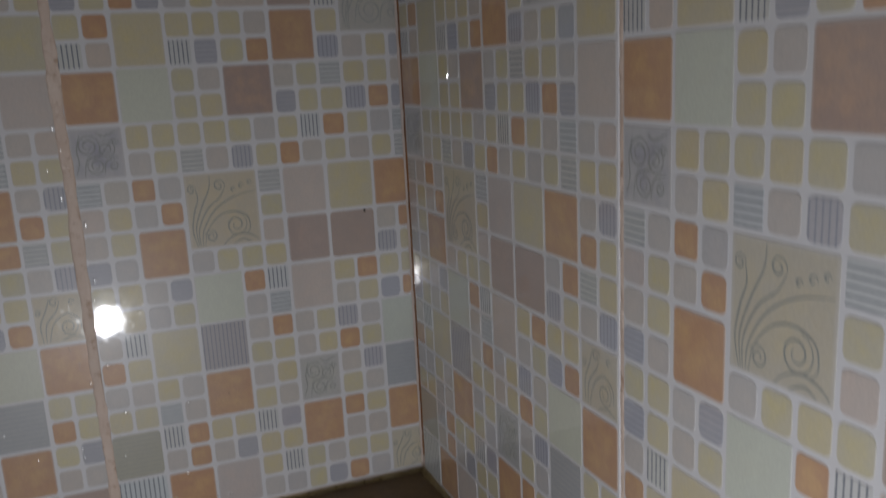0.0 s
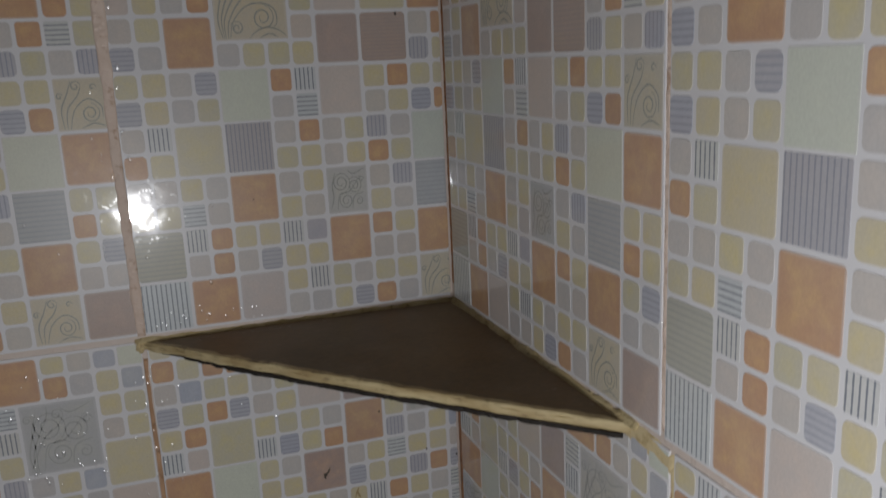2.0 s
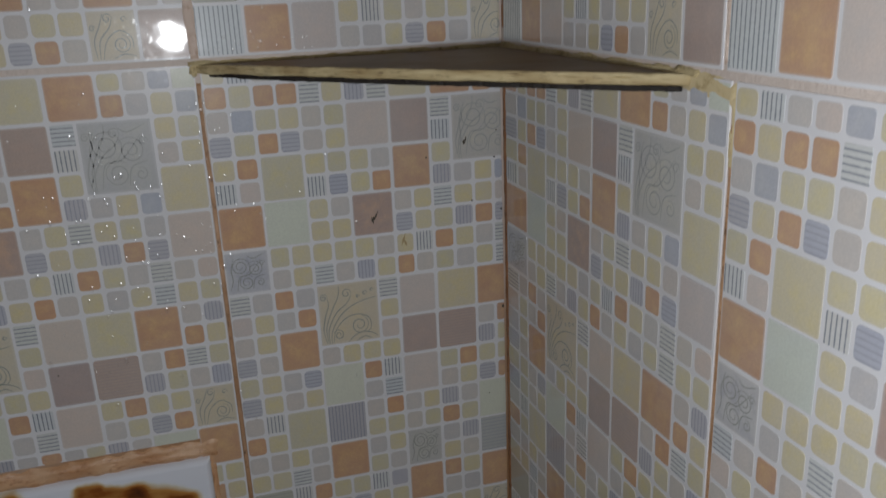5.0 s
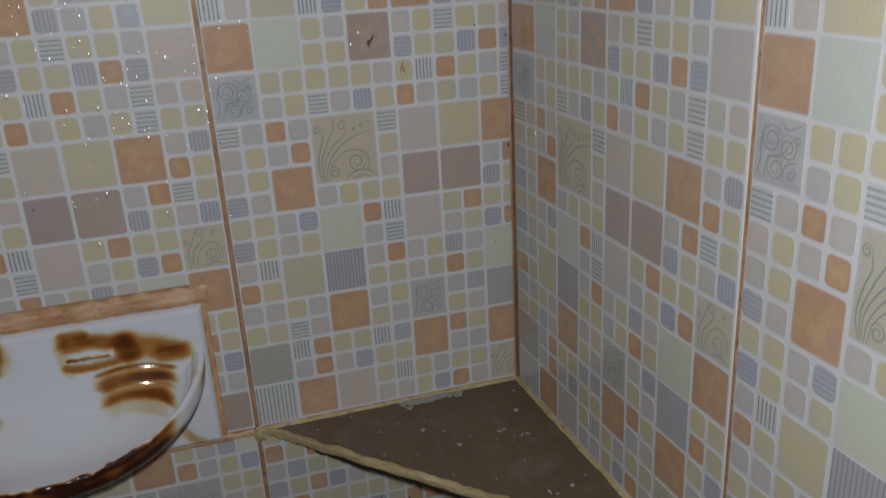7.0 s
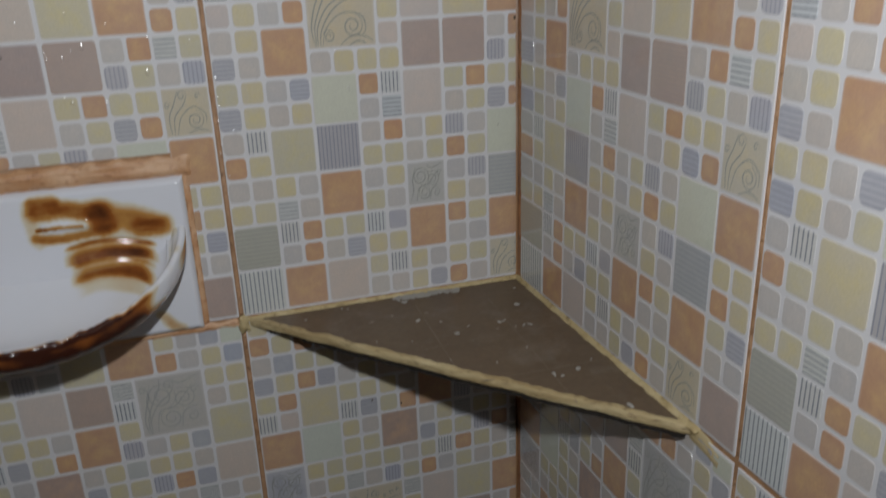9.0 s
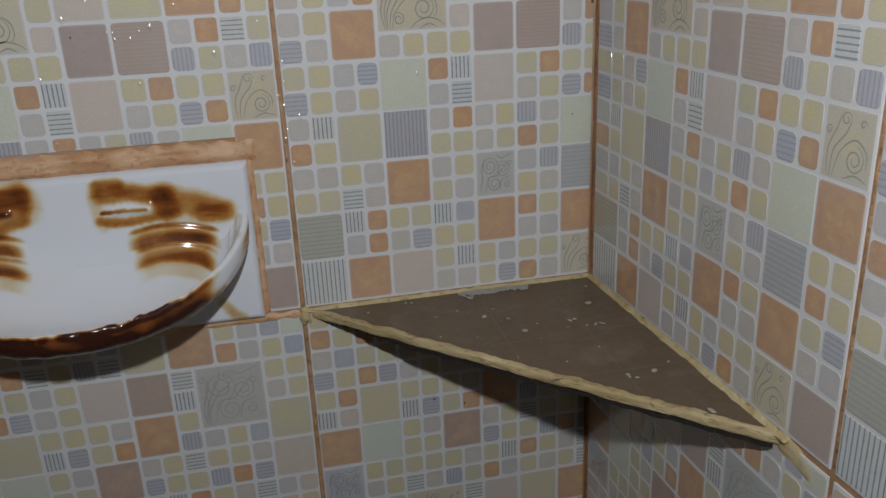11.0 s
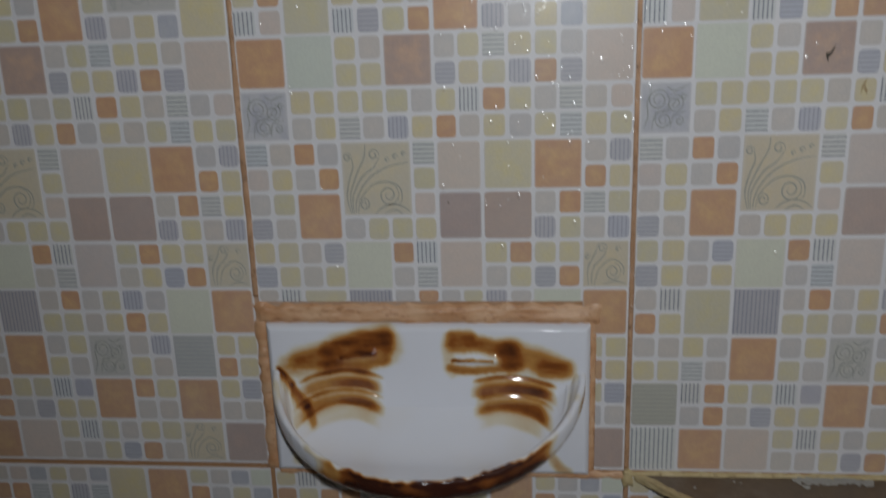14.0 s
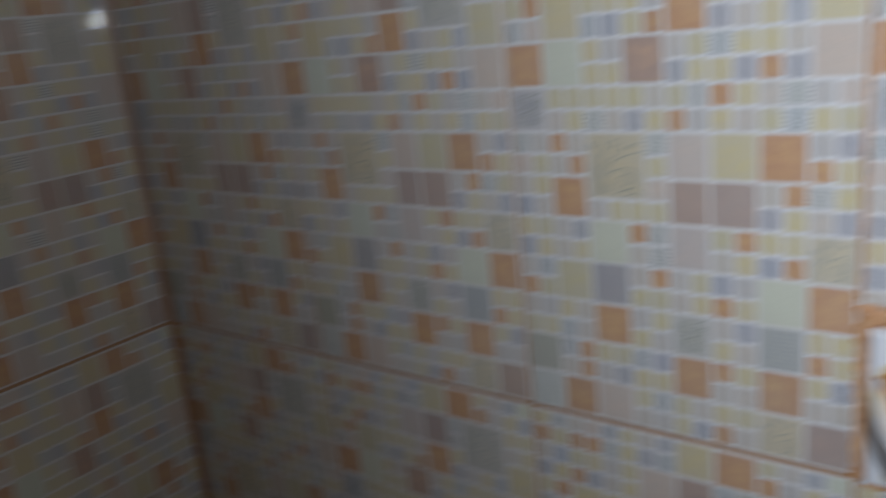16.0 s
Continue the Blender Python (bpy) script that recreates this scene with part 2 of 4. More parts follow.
WHITE, GROUT = glaze_white(), grout()
INK = ink("scroll_ink", (0.23, 0.25, 0.24), (0.34, 0.345, 0.315))
FAINT_INK = ink("faint_scroll_ink", (0.31, 0.32, 0.315), (0.40, 0.405, 0.39))
OCHRE = cement("ochre_cement", (0.60, 0.49, 0.28), (0.47, 0.35, 0.165), (0.20, 0.135, 0.06))
WIPED = cement("wiped_ochre_cement", (0.62, 0.51, 0.31), (0.52, 0.40, 0.21), (0.36, 0.26, 0.12), 0.45, 30.0, 0.2)
EDGE = cement("sawn_edge_cement", (0.60, 0.49, 0.28), (0.40, 0.29, 0.14), (0.12, 0.075, 0.035), 0.6, 26.0, 0.4, 7.0)
RUSTY = cement("rusty_cement", (0.62, 0.39, 0.235), (0.51, 0.265, 0.13), (0.32, 0.14, 0.06), 0.30, 34.0, 0.4, 1.8)
PALE = cement("pale_pink_cement", (0.73, 0.595, 0.51), (0.65, 0.505, 0.42), (0.42, 0.26, 0.17), 0.25, 30.0)
BROWN = cement("rust_soaked_cement", (0.52, 0.31, 0.18), (0.36, 0.20, 0.105), (0.08, 0.045, 0.025), 0.35, 40.0)
CORNER = cement("corner_cement", (0.40, 0.19, 0.085), (0.26, 0.12, 0.055), (0.09, 0.045, 0.022), 0.4, 36.0, 0.5)
SHELF_LOW = shelf_top("brown_stoneware_with_residue", (0.150, 0.103, 0.064), (0.112, 0.077, 0.048), 0.24, 0.32)
SHELF_HIGH = shelf_top("dark_brown_stoneware", (0.235, 0.150, 0.070), (0.155, 0.100, 0.046), 0.12, 0.42)
# cement darkened to near black to include the shade under the slab
UNDER = plain("shaded_dark_cement", (0.018, 0.012, 0.008), (0.010, 0.007, 0.005), 0.8, 60.0)
PLASTER = plain("ceiling_plaster", (0.7, 0.69, 0.66), (0.62, 0.61, 0.58), 0.9)
# floor colour chosen pale to bounce light up into the shelf's shadow
FLOOR = plain("pale_bounce_floor", (0.66, 0.64, 0.61), (0.56, 0.545, 0.52), 0.35)
PORCELAIN = porcelain()
MOULD = plain("black_mould", (0.05, 0.042, 0.035), (0.10, 0.08, 0.06), 0.8, 200.0)


def water():
    """Clear drops: they let the wall through and only glint."""
    m, nt, bsdf = mat("water_drops")
    nt.nodes.remove(bsdf)
    clear, gloss = nt.nodes.new("ShaderNodeBsdfTransparent"), nt.nodes.new("ShaderNodeBsdfGlossy")
    both = nt.nodes.new("ShaderNodeMixShader")
    both.inputs[0].default_value = 0.19
    gloss.inputs["Roughness"].default_value = 0.24
    nt.links.new(clear.outputs[0], both.inputs[1])
    nt.links.new(gloss.outputs[0], both.inputs[2])
    nt.links.new(both.outputs[0], nt.nodes["Material Output"].inputs[0])
    return m


WATER = water()


# ---- building helpers ----
def mesh_of(name, bm, *mats):
    me = bpy.data.meshes.new(name)
    bm.to_mesh(me)
    bm.free()
    for m in mats:
        me.materials.append(m)
    return me


def part(name, bm, material, parent, label="", smooth=False):
    ob = new(name, mesh_of(name, bm, *(material if isinstance(material, (list, tuple)) else (material,))))
    if smooth:
        ob.data.shade_smooth()
    ob.parent = parent
    if label:
        ob["label"] = label
    return ob


def box(bm, lo, hi, bevel=0.0):
    r = bmesh.ops.create_cube(bm, size=1.0)
    for v in r["verts"]:
        v.co = Vector([lo[k] if v.co[k] < 0 else hi[k] for k in range(3)])
    if bevel:
        edges = list({e for v in r["verts"] for e in v.link_edges})
        bmesh.ops.bevel(bm, geom=edges, offset=bevel, segments=2, affect="EDGES", profile=0.6)


# ---- the printed mosaic of one ceramic tile: x to the right from its left edge, z down from its top edge ----
SMALL = """
YvgpBYgB....YgBW
OYOOhYVh....OgYB
gBYYgY....h...YY
HYOHgY....v...gY
YO..YYYg..Y.....
vp..vHYO..VgYB..
....Yg..gYhYYg..
....YY..HYYVOH..
..YYYYYgYvOYghgp
..gYhgVYOgYgYhYY
hgOg...h......gV
pYgO...Y......OY
gY.....p....gOhY
Hg..gYYY....VYgV
YYgH..Ov..YOYY..
HYgY..gh..gYHO..
gv....gOgYVg....
OY....YYgYOY....
ggYg..gY..gV..YY
YYhg..Yg..Yg..OY
..vOYYvs..OY..YH
..gOgHYY..gg..gg
......YvYgYY....
......ggYHOg....
""".split()
LARGE = [(8, 0, 2, "Y"), (10, 0, 2, "O"), (6, 2, 2, "p"), (8, 2, 2, "m"), (11, 2, 3, "F"), (2, 4, 2, "Y"), (8, 4, 2, "O"), (14, 4, 2, "Y"),
         (0, 6, 2, "O"), (2, 6, 2, "W"), (6, 6, 2, "n"), (14, 6, 2, "p"), (0, 8, 2, "D"), (4, 10, 3, "S"), (8, 10, 2, "p"), (10, 10, 2, "Y"),
         (12, 10, 2, "O"), (2, 12, 2, "O"), (8, 12, 2, "m"), (10, 12, 2, "M"), (4, 14, 2, "W"), (8, 14, 2, "p"), (14, 14, 2, "S"),
         (2, 16, 2, "Y"), (4, 16, 2, "Z"), (12, 16, 2, "W"), (14, 16, 2, "O"), (4, 18, 2, "O"), (8, 18, 2, "F"), (12, 18, 2, "L"),
         (0, 20, 2, "G"), (8, 20, 2, "O"), (12, 20, 2, "O"), (0, 22, 2, "X"), (2, 22, 2, "O"), (4, 22, 2, "p"), (12, 22, 2, "S"), (14, 22, 2, "m")]
CODES = list(CHIPS)
CHIP_UP = 0.00022
GAP = 0.00118


EAST_CUT = -0.0054        # the tiles of the slanted wall run this much further into the corner


def all_chips():
    found = [(c, r, n, k) for c, r, n, k in LARGE]
    for r, row in enumerate(SMALL):
        found += [(c, r, 1, k) for c, k in enumerate(row) if k != "."]
    return found


def col_x(c):
    return c * CW + COLSHIFT[c]


def row_z(r):
    return -min(max(r * CH + ROW0, 0.0008), TH - 0.0006)


def rounded(x0, x1, z0, z1, rad, seg=3):
    rad = min(rad, (x1 - x0) * 0.45, (z1 - z0) * 0.45)
    out = []
    for cx, cz, a in ((x1 - rad, z1 - rad, 0), (x0 + rad, z1 - rad, 90), (x0 + rad, z0 + rad, 180), (x1 - rad, z0 + rad, 270)):
        for s in range(seg + 1):
            t = radians(a + 90 * s / seg)
            out.append((cx + rad * math.cos(t), cz + rad * math.sin(t)))
    return out


def chip_rect(c, r, n, k, clip):
    gap = 0.0004 if k == "W" else GAP
    rs = random.Random(c * 131 + r * 17)
    j = lambda: rs.uniform(-0.00025, 0.00025)
    x0, x1 = col_x(c) + gap + j(), col_x(c + n) - gap + j()
    z1, z0 = row_z(r) - gap + j(), row_z(r + n) + gap + j()
    if c == 0 and clip[0][0] == EAST_CUT:
        x0 = EAST_CUT - 0.001
    full = (x0, x1, z0, z1)
    if c >= 14 and len(clip) > 1:
        clip = clip[1:] if r > 17 else FULL
    for a, b, lo, hi in clip:        # each clip keeps what lies in its window
        if x0 < b and x1 > a and z0 < hi and z1 > lo:
            return (max(x0, a), min(x1, b), max(z0, lo), min(z1, hi)), full
    return None, full


def chip_into(bm, uv, c, r, n, k, clip, index):
    """One chip, its face proud of the tile; returns whether any of it is there."""
    rect, full = chip_rect(c, r, n, k, clip)
    if rect is None or rect[1] - rect[0] < 0.0012 or rect[3] - rect[2] < 0.0012:
        return False
    rad = 0.0007 if k in "WSFDvhXZL" else (0.0026 if n == 1 else 0.0021)
    ring = rounded(*rect, rad * random.Random(c * 7 + r * 311).uniform(0.8, 1.3))
    top = [bm.verts.new((x, -CHIP_UP, z)) for x, z in ring]
    cx, cz = (rect[0] + rect[1]) / 2, (rect[2] + rect[3]) / 2
    foot = [bm.verts.new((x + 0.00012 * (1 if x > cx else -1), 0.0001, z + 0.00012 * (1 if z > cz else -1))) for x, z in ring]
    faces = [bm.faces.new(top)]
    for a in range(len(ring)):
        b = (a + 1) % len(ring)
        faces.append(bm.faces.new((top[b], top[a], foot[a], foot[b])))
    for f in faces:
        f.material_index = index
        for lp in f.loops:
            lp[uv].uv = ((lp.vert.co.x - full[0]) / (full[1] - full[0]), (lp.vert.co.z - full[2]) / (full[3] - full[2]))
    return True


def spiral(cx, cz, rad, turns, start, way=1):
    out = []
    for s in range(int(turns * 14) + 1):
        f = s / (turns * 14)
        a = start + way * f * turns * 2 * math.pi
        q = rad * (1 - 0.80 * f)
        out.append((cx + q * math.cos(a), cz + q * math.sin(a)))
    return out


def through_points(*pts, n=6):
    """A smooth line through the points."""
    p = [Vector(q) for q in (pts[0], *pts, pts[-1])]
    out = []
    for a, b, c, d in zip(p, p[1:], p[2:], p[3:]):
        for s in range(n):
            t = s / n
            q = 0.5 * (2 * b + (c - a) * t + (2 * a - 5 * b + 4 * c - d) * t * t + (3 * b - a - 3 * c + d) * t ** 3)
            out.append((q.x, q.y))
    return out + [tuple(p[-1])]


def scroll_lines(n, k="S"):
    """Stems that fan out from a corner and end in curls, in a unit square."""
    big = [through_points((0.10, 0.02), (0.05, 0.25), (0.10, 0.50), (0.16, 0.66), (0.14, 0.80)), spiral(0.085, 0.80, 0.065, 1.5, 0.1),
           through_points((0.12, 0.02), (0.10, 0.28), (0.20, 0.55), (0.33, 0.80), (0.35, 0.97)),
           through_points((0.14, 0.02), (0.14, 0.26), (0.28, 0.52), (0.46, 0.66), (0.55, 0.80)), spiral(0.47, 0.83, 0.085, 1.4, -0.3),
           through_points((0.17, 0.02), (0.20, 0.24), (0.38, 0.50), (0.66, 0.66), (0.97, 0.72)),
           through_points((0.20, 0.02), (0.26, 0.24), (0.44, 0.42), (0.66, 0.46), (0.83, 0.38), (0.86, 0.22), (0.80, 0.14)),
           spiral(0.665, 0.275, 0.165, 1.9, 1.4, -1), spiral(0.30, 0.15, 0.095, 1.6, 2.8, -1),
           through_points((0.46, 0.01), (0.56, 0.10), (0.72, 0.15), (0.88, 0.11), (0.97, 0.04)), through_points((0.60, 0.01), (0.74, 0.07), (0.86, 0.02)),
           spiral(0.66, 0.76, 0.035, 1.0, 0), spiral(0.78, 0.80, 0.045, 1.0, 0), spiral(0.90, 0.84, 0.035, 1.0, 0)]
    small = [through_points((0.12, 0.04), (0.10, 0.40), (0.24, 0.70), (0.34, 0.95)), through_points((0.18, 0.03), (0.22, 0.40), (0.44, 0.66), (0.52, 0.84)),
             spiral(0.42, 0.85, 0.11, 1.3, 0.0), through_points((0.24, 0.03), (0.36, 0.40), (0.64, 0.60), (0.88, 0.46), (0.90, 0.24)),
             spiral(0.66, 0.32, 0.20, 1.9, 1.4, -1), spiral(0.09, 0.66, 0.07, 1.3, 0.2), through_points((0.46, 0.03), (0.70, 0.12), (0.94, 0.06)),
             spiral(0.76, 0.82, 0.07, 1.0, 0)]
    rose = [spiral(0.34, 0.66, 0.24, 2.2, -1.2), spiral(0.68, 0.58, 0.20, 2.0, 2.6, -1), spiral(0.46, 0.26, 0.20, 2.0, 0.8), spiral(0.78, 0.24, 0.10, 1.4, 2.0, -1),
            through_points((0.06, 0.10), (0.14, 0.34), (0.12, 0.60), (0.20, 0.88)), through_points((0.22, 0.06), (0.30, 0.40), (0.54, 0.46), (0.84, 0.80)),
            through_points((0.60, 0.08), (0.66, 0.34), (0.90, 0.42)), through_points((0.52, 0.92), (0.66, 0.84), (0.92, 0.94)), spiral(0.86, 0.70, 0.07, 1.2, 0)]
    if k in "FD":
        return rose + (big[:5] if n == 3 else [])
    return big if n == 3 else small


def scroll_into(bm, c, r, n, k, clip, index):
    """The scrolls printed on one chip: thin raised ribbons of ink."""
    rect, full = chip_rect(c, r, n, k, clip)
    if rect is None:
        return
    w = 0.00032 if n == 3 else 0.00027
    for line in scroll_lines(n, k):
        pts = [(full[0] + x * (full[1] - full[0]), full[2] + z * (full[3] - full[2])) for x, z in line]
        pts = [p for p in pts if rect[0] < p[0] < rect[1] and rect[2] < p[1] < rect[3]]
        if len(pts) < 2:
            continue
        pair = []
        for s, p in enumerate(pts):
            q0, q1 = pts[max(s - 1, 0)], pts[min(s + 1, len(pts) - 1)]
            d = Vector((q1[0] - q0[0], q1[1] - q0[1]))
            d = d.normalized() if d.length > 0 else Vector((1, 0))
            e = w * (0.55 + 0.9 * math.sin(math.pi * s / (len(pts) - 1)))
            pair.append([bm.verts.new((p[0] + g * e * d.y, -CHIP_UP - 0.00005, p[1] - g * e * d.x)) for g in (1, -1)])
        for a, b in zip(pair, pair[1:]):
            f = bm.faces.new((a[0], a[1], b[1], b[0]))
            f.material_index = index


FULL = [(-0.01, TW + 0.01, -TH - 0.01, 0.01)]
MESHES = {}


def tile_mesh(key, windows):
    """The white-glazed body of a tile, cut to its windows."""
    if ("body", key) not in MESHES:
        bm = bmesh.new()
        if len(windows) > 1:         # an angle piece, cut round the soap dish
            cut_x, cut_z = windows[1][0], windows[0][2]
            ring = [(0, 0), (0, cut_z), (cut_x, cut_z), (cut_x, -TH), (TW, -TH), (TW, 0)]
            front = [bm.verts.new((x, 0, z)) for x, z in ring]
            rear = [bm.verts.new((x, 0.006, z)) for x, z in ring]
            bm.faces.new(front)
            bm.faces.new(rear[::-1])
            for k in range(6):
                bm.faces.new((front[k], rear[k], rear[(k + 1) % 6], front[(k + 1) % 6]))
            bmesh.ops.recalc_face_normals(bm, faces=bm.faces)
        else:
            a, b, lo, hi = windows[0]
            box(bm, (a if a == EAST_CUT else max(a, 0), 0, max(lo, -TH)), (min(b, TW), 0.006, min(hi, 0)), 0.0004)
        MESHES["body", key] = mesh_of("ceramic_tile", bm, WHITE)
    return MESHES["body", key]


def mosaic_mesh(key, windows):
    if ("mosaic", key) not in MESHES:
        bm = bmesh.new()
        uv = bm.loops.layers.uv.new("UVMap")
        for c, r, n, k in all_chips():
            chip_into(bm, uv, c, r, n, k, windows, CODES.index(k))
        MESHES["mosaic", key] = mesh_of("mosaic", bm, *CHIPS.values())
    return MESHES["mosaic", key]


def scroll_mesh(key, windows):
    if ("scroll", key) not in MESHES:
        bm = bmesh.new()
        for c, r, n, k in all_chips():
            if k in "SFD":
                scroll_into(bm, c, r, n, k, windows, 1 if k == "F" and n == 3 else 0)
        MESHES["scroll", key] = mesh_of("scroll_print", bm, INK, FAINT_INK)
    return MESHES["scroll", key]


def ceramic_tile(wall, m, key="full", windows=FULL, apart=False, scrolls=True):
    """A wall tile under its wall, with its printed chips, joined or each one apart."""
    tile = new("ceramic_tile", tile_mesh(key, windows))
    tile.parent = wall
    tile.matrix_local = m
    if apart:
        for c, r, n, k in all_chips():
            name = ("chip", key, c, r)
            if name not in MESHES:
                bm = bmesh.new()
                uv = bm.loops.layers.uv.new("UVMap")
                MESHES[name] = mesh_of("mosaic_chip", bm, CHIPS[k]) if chip_into(bm, uv, c, r, n, k, windows, 0) else None
            if MESHES[name]:
                new("mosaic_chip", MESHES[name]).parent = tile
    else:
        ob = new("mosaic", mosaic_mesh(key, windows))
        ob.parent = tile
        ob["kind"] = "stuff"
    if scrolls:
        ob = new("scroll_print", scroll_mesh(key, windows))
        ob.parent = tile
    return tile


# ---- the room ----
def wall(name, length, m, label):
    """A wall whose inner face is y = 0 of its own axes, x from 0 to length; the grout lies a little behind the tile faces."""
    bm = bmesh.new()
    box(bm, (-0.12, 0.0008, -0.05), (length + 0.12, 0.13, CEIL))
    ob = new(name, mesh_of(name, bm, GROUT))
    ob.matrix_world = m
    return tagged(ob, label, "wall", kind="structure")


TILED = "wall of glossy cream and orange mosaic-print tiles, rust-stained joints"
ROWS_TOP = [ZU + 3 * PZ, ZU + 2 * PZ, ZU + PZ, ZU, ZL, ZL - PZ]

# wall with the soap dish, from the far corner to the shelf corner
wall_north = wall("wall_north", -LEFT_END, pose(LEFT_END, 0, 0), TILED)
A0 = -0.2125
DISH = [(-0.01, TW + 0.01, -0.2735, 0.01), (0.2295, TW + 0.01, -TH - 0.01, 0.01)]
for col in range(5):
    x = A0 - col * PX
    for top in ROWS_TOP:
        key, windows = "full", FULL
        if col == 0:
            key, windows = "corner", [(-0.01, 0.2105, -TH - 0.01, 0.01)]
        if col == 1 and top == ZU:
            key, windows = "dish", DISH
        if top == ZU + 3 * PZ:
            key, windows = key + "_top", [(a, b, -0.39, hi) for a, b, lo, hi in windows]
        apart = (col, top) in ((0, ZU), (1, ZU), (0, ZU + PZ), (2, ZU), (1, ZU + PZ), (0, ZL), (1, ZL))
        ceramic_tile(wall_north, pose(x - LEFT_END, 0, top), key, windows, apart)

# wall on the other side of the shelf corner: x of its own axes runs away from the corner
wall_east = wall("wall_east", 1.80, pose(-0.001, 0, 0, 0, 0, -90 + SLANT), TILED)
for col in range(7):
    for top in ROWS_TOP:
        u = (0.0128 if top <= ZU else 0.0054) + col * PX
        key, windows = "full", FULL
        if col == 0 and top <= ZU:
            key, windows = "east_corner", [(EAST_CUT, TW + 0.01, -TH - 0.01, 0.01)]
        if top == ZU + 3 * PZ:
            key, windows = "full_top", [(a, b, -0.39, hi) for a, b, lo, hi in windows]
        ceramic_tile(wall_east, pose(u, 0, top), key, windows, (col, top) in ((0, ZU), (1, ZU), (0, ZU + PZ), (1, ZU + PZ), (0, ZL)))

# far side wall and the wall behind the camera
wall_west = wall("wall_west", 1.75, pose(LEFT_END, BACK, 0, 0, 0, 90), TILED)
for col in range(7):
    for top in ROWS_TOP:
        key, windows = "full", FULL
        if top == ZU + 3 * PZ:
            key, windows = "full_top", [(a, b, -0.39, hi) for a, b, lo, hi in windows]
        x = 1.75 - 0.006 - TW - col * PX
        if x > -0.01:
            ceramic_tile(wall_west, pose(x, 0, top), key, windows)
wall_south = wall("wall_south", 1.5, pose(0.15, BACK, 0, 0, 0, 180), TILED)
for col in range(6):
    for top in ROWS_TOP:
        key, windows = "full", FULL
        if top == ZU + 3 * PZ:
            key, windows = "full_top", [(a, b, -0.39, hi) for a, b, lo, hi in windows]
        if 0.01 + col * PX + TW < 1.48:
            ceramic_tile(wall_south, pose(0.01 + col * PX, 0, top), key, windows)

# the floor stays out of view and acts as a pale bounce surface
bm = bmesh.new()
box(bm, (LEFT_END - 0.13, BACK - 0.13, -0.1), (0.25, 0.13, 0.0))
tagged(new("floor", mesh_of("floor", bm, FLOOR)), "unseen bathroom floor, kept pale to bounce light upwards", "floor", kind="structure")
bm = bmesh.new()
box(bm, (LEFT_END - 0.13, BACK - 0.13, CEIL), (0.25, 0.13, CEIL + 0.1))
tagged(new("ceiling", mesh_of("ceiling", bm, PLASTER)), "plain white plastered ceiling over tiled walls", "ceiling", kind="structure")


# ---- corner shelves ----
def east_x(y):
    return -0.001 - 0.0478 * y


def ragged_strip(bm, pts, width, low, high, amp, seed):
    """A sloppy bead along pts (x, y, nx, ny): from the wall to width away from it, low to high, wavering by amp."""
    rings = []
    for s, (x, y, nx, ny, tx, ty) in enumerate(pts):
        f = s / (len(pts) - 1)
        w = width * (1 + amp * noise.noise((f * 9, seed, 0)) + 0.5 * amp * noise.noise((f * 34, seed, 2)))
        h = high[0] + (high[1] - high[0]) * (0.5 + 0.5 * noise.noise((f * 12, seed, 4)) + 0.35 * noise.noise((f * 40, seed, 6)))
        rings.append([bm.verts.new((x + nx * o, y + ny * o, z)) for o, z in ((-0.002, low), (w, low), (w * 0.85, low + 0.0006), (w * 0.30, low + (h - low) * 0.42), (0.0003, h), (-0.002, h))])
    for a, b in zip(rings, rings[1:]):
        for k in range(5):
            bm.faces.new((a[k], a[k + 1], b[k + 1], b[k]))
    for ring in (rings[0], rings[-1]):
        bm.faces.new(ring)
    bmesh.ops.recalc_face_normals(bm, faces=bm.faces)


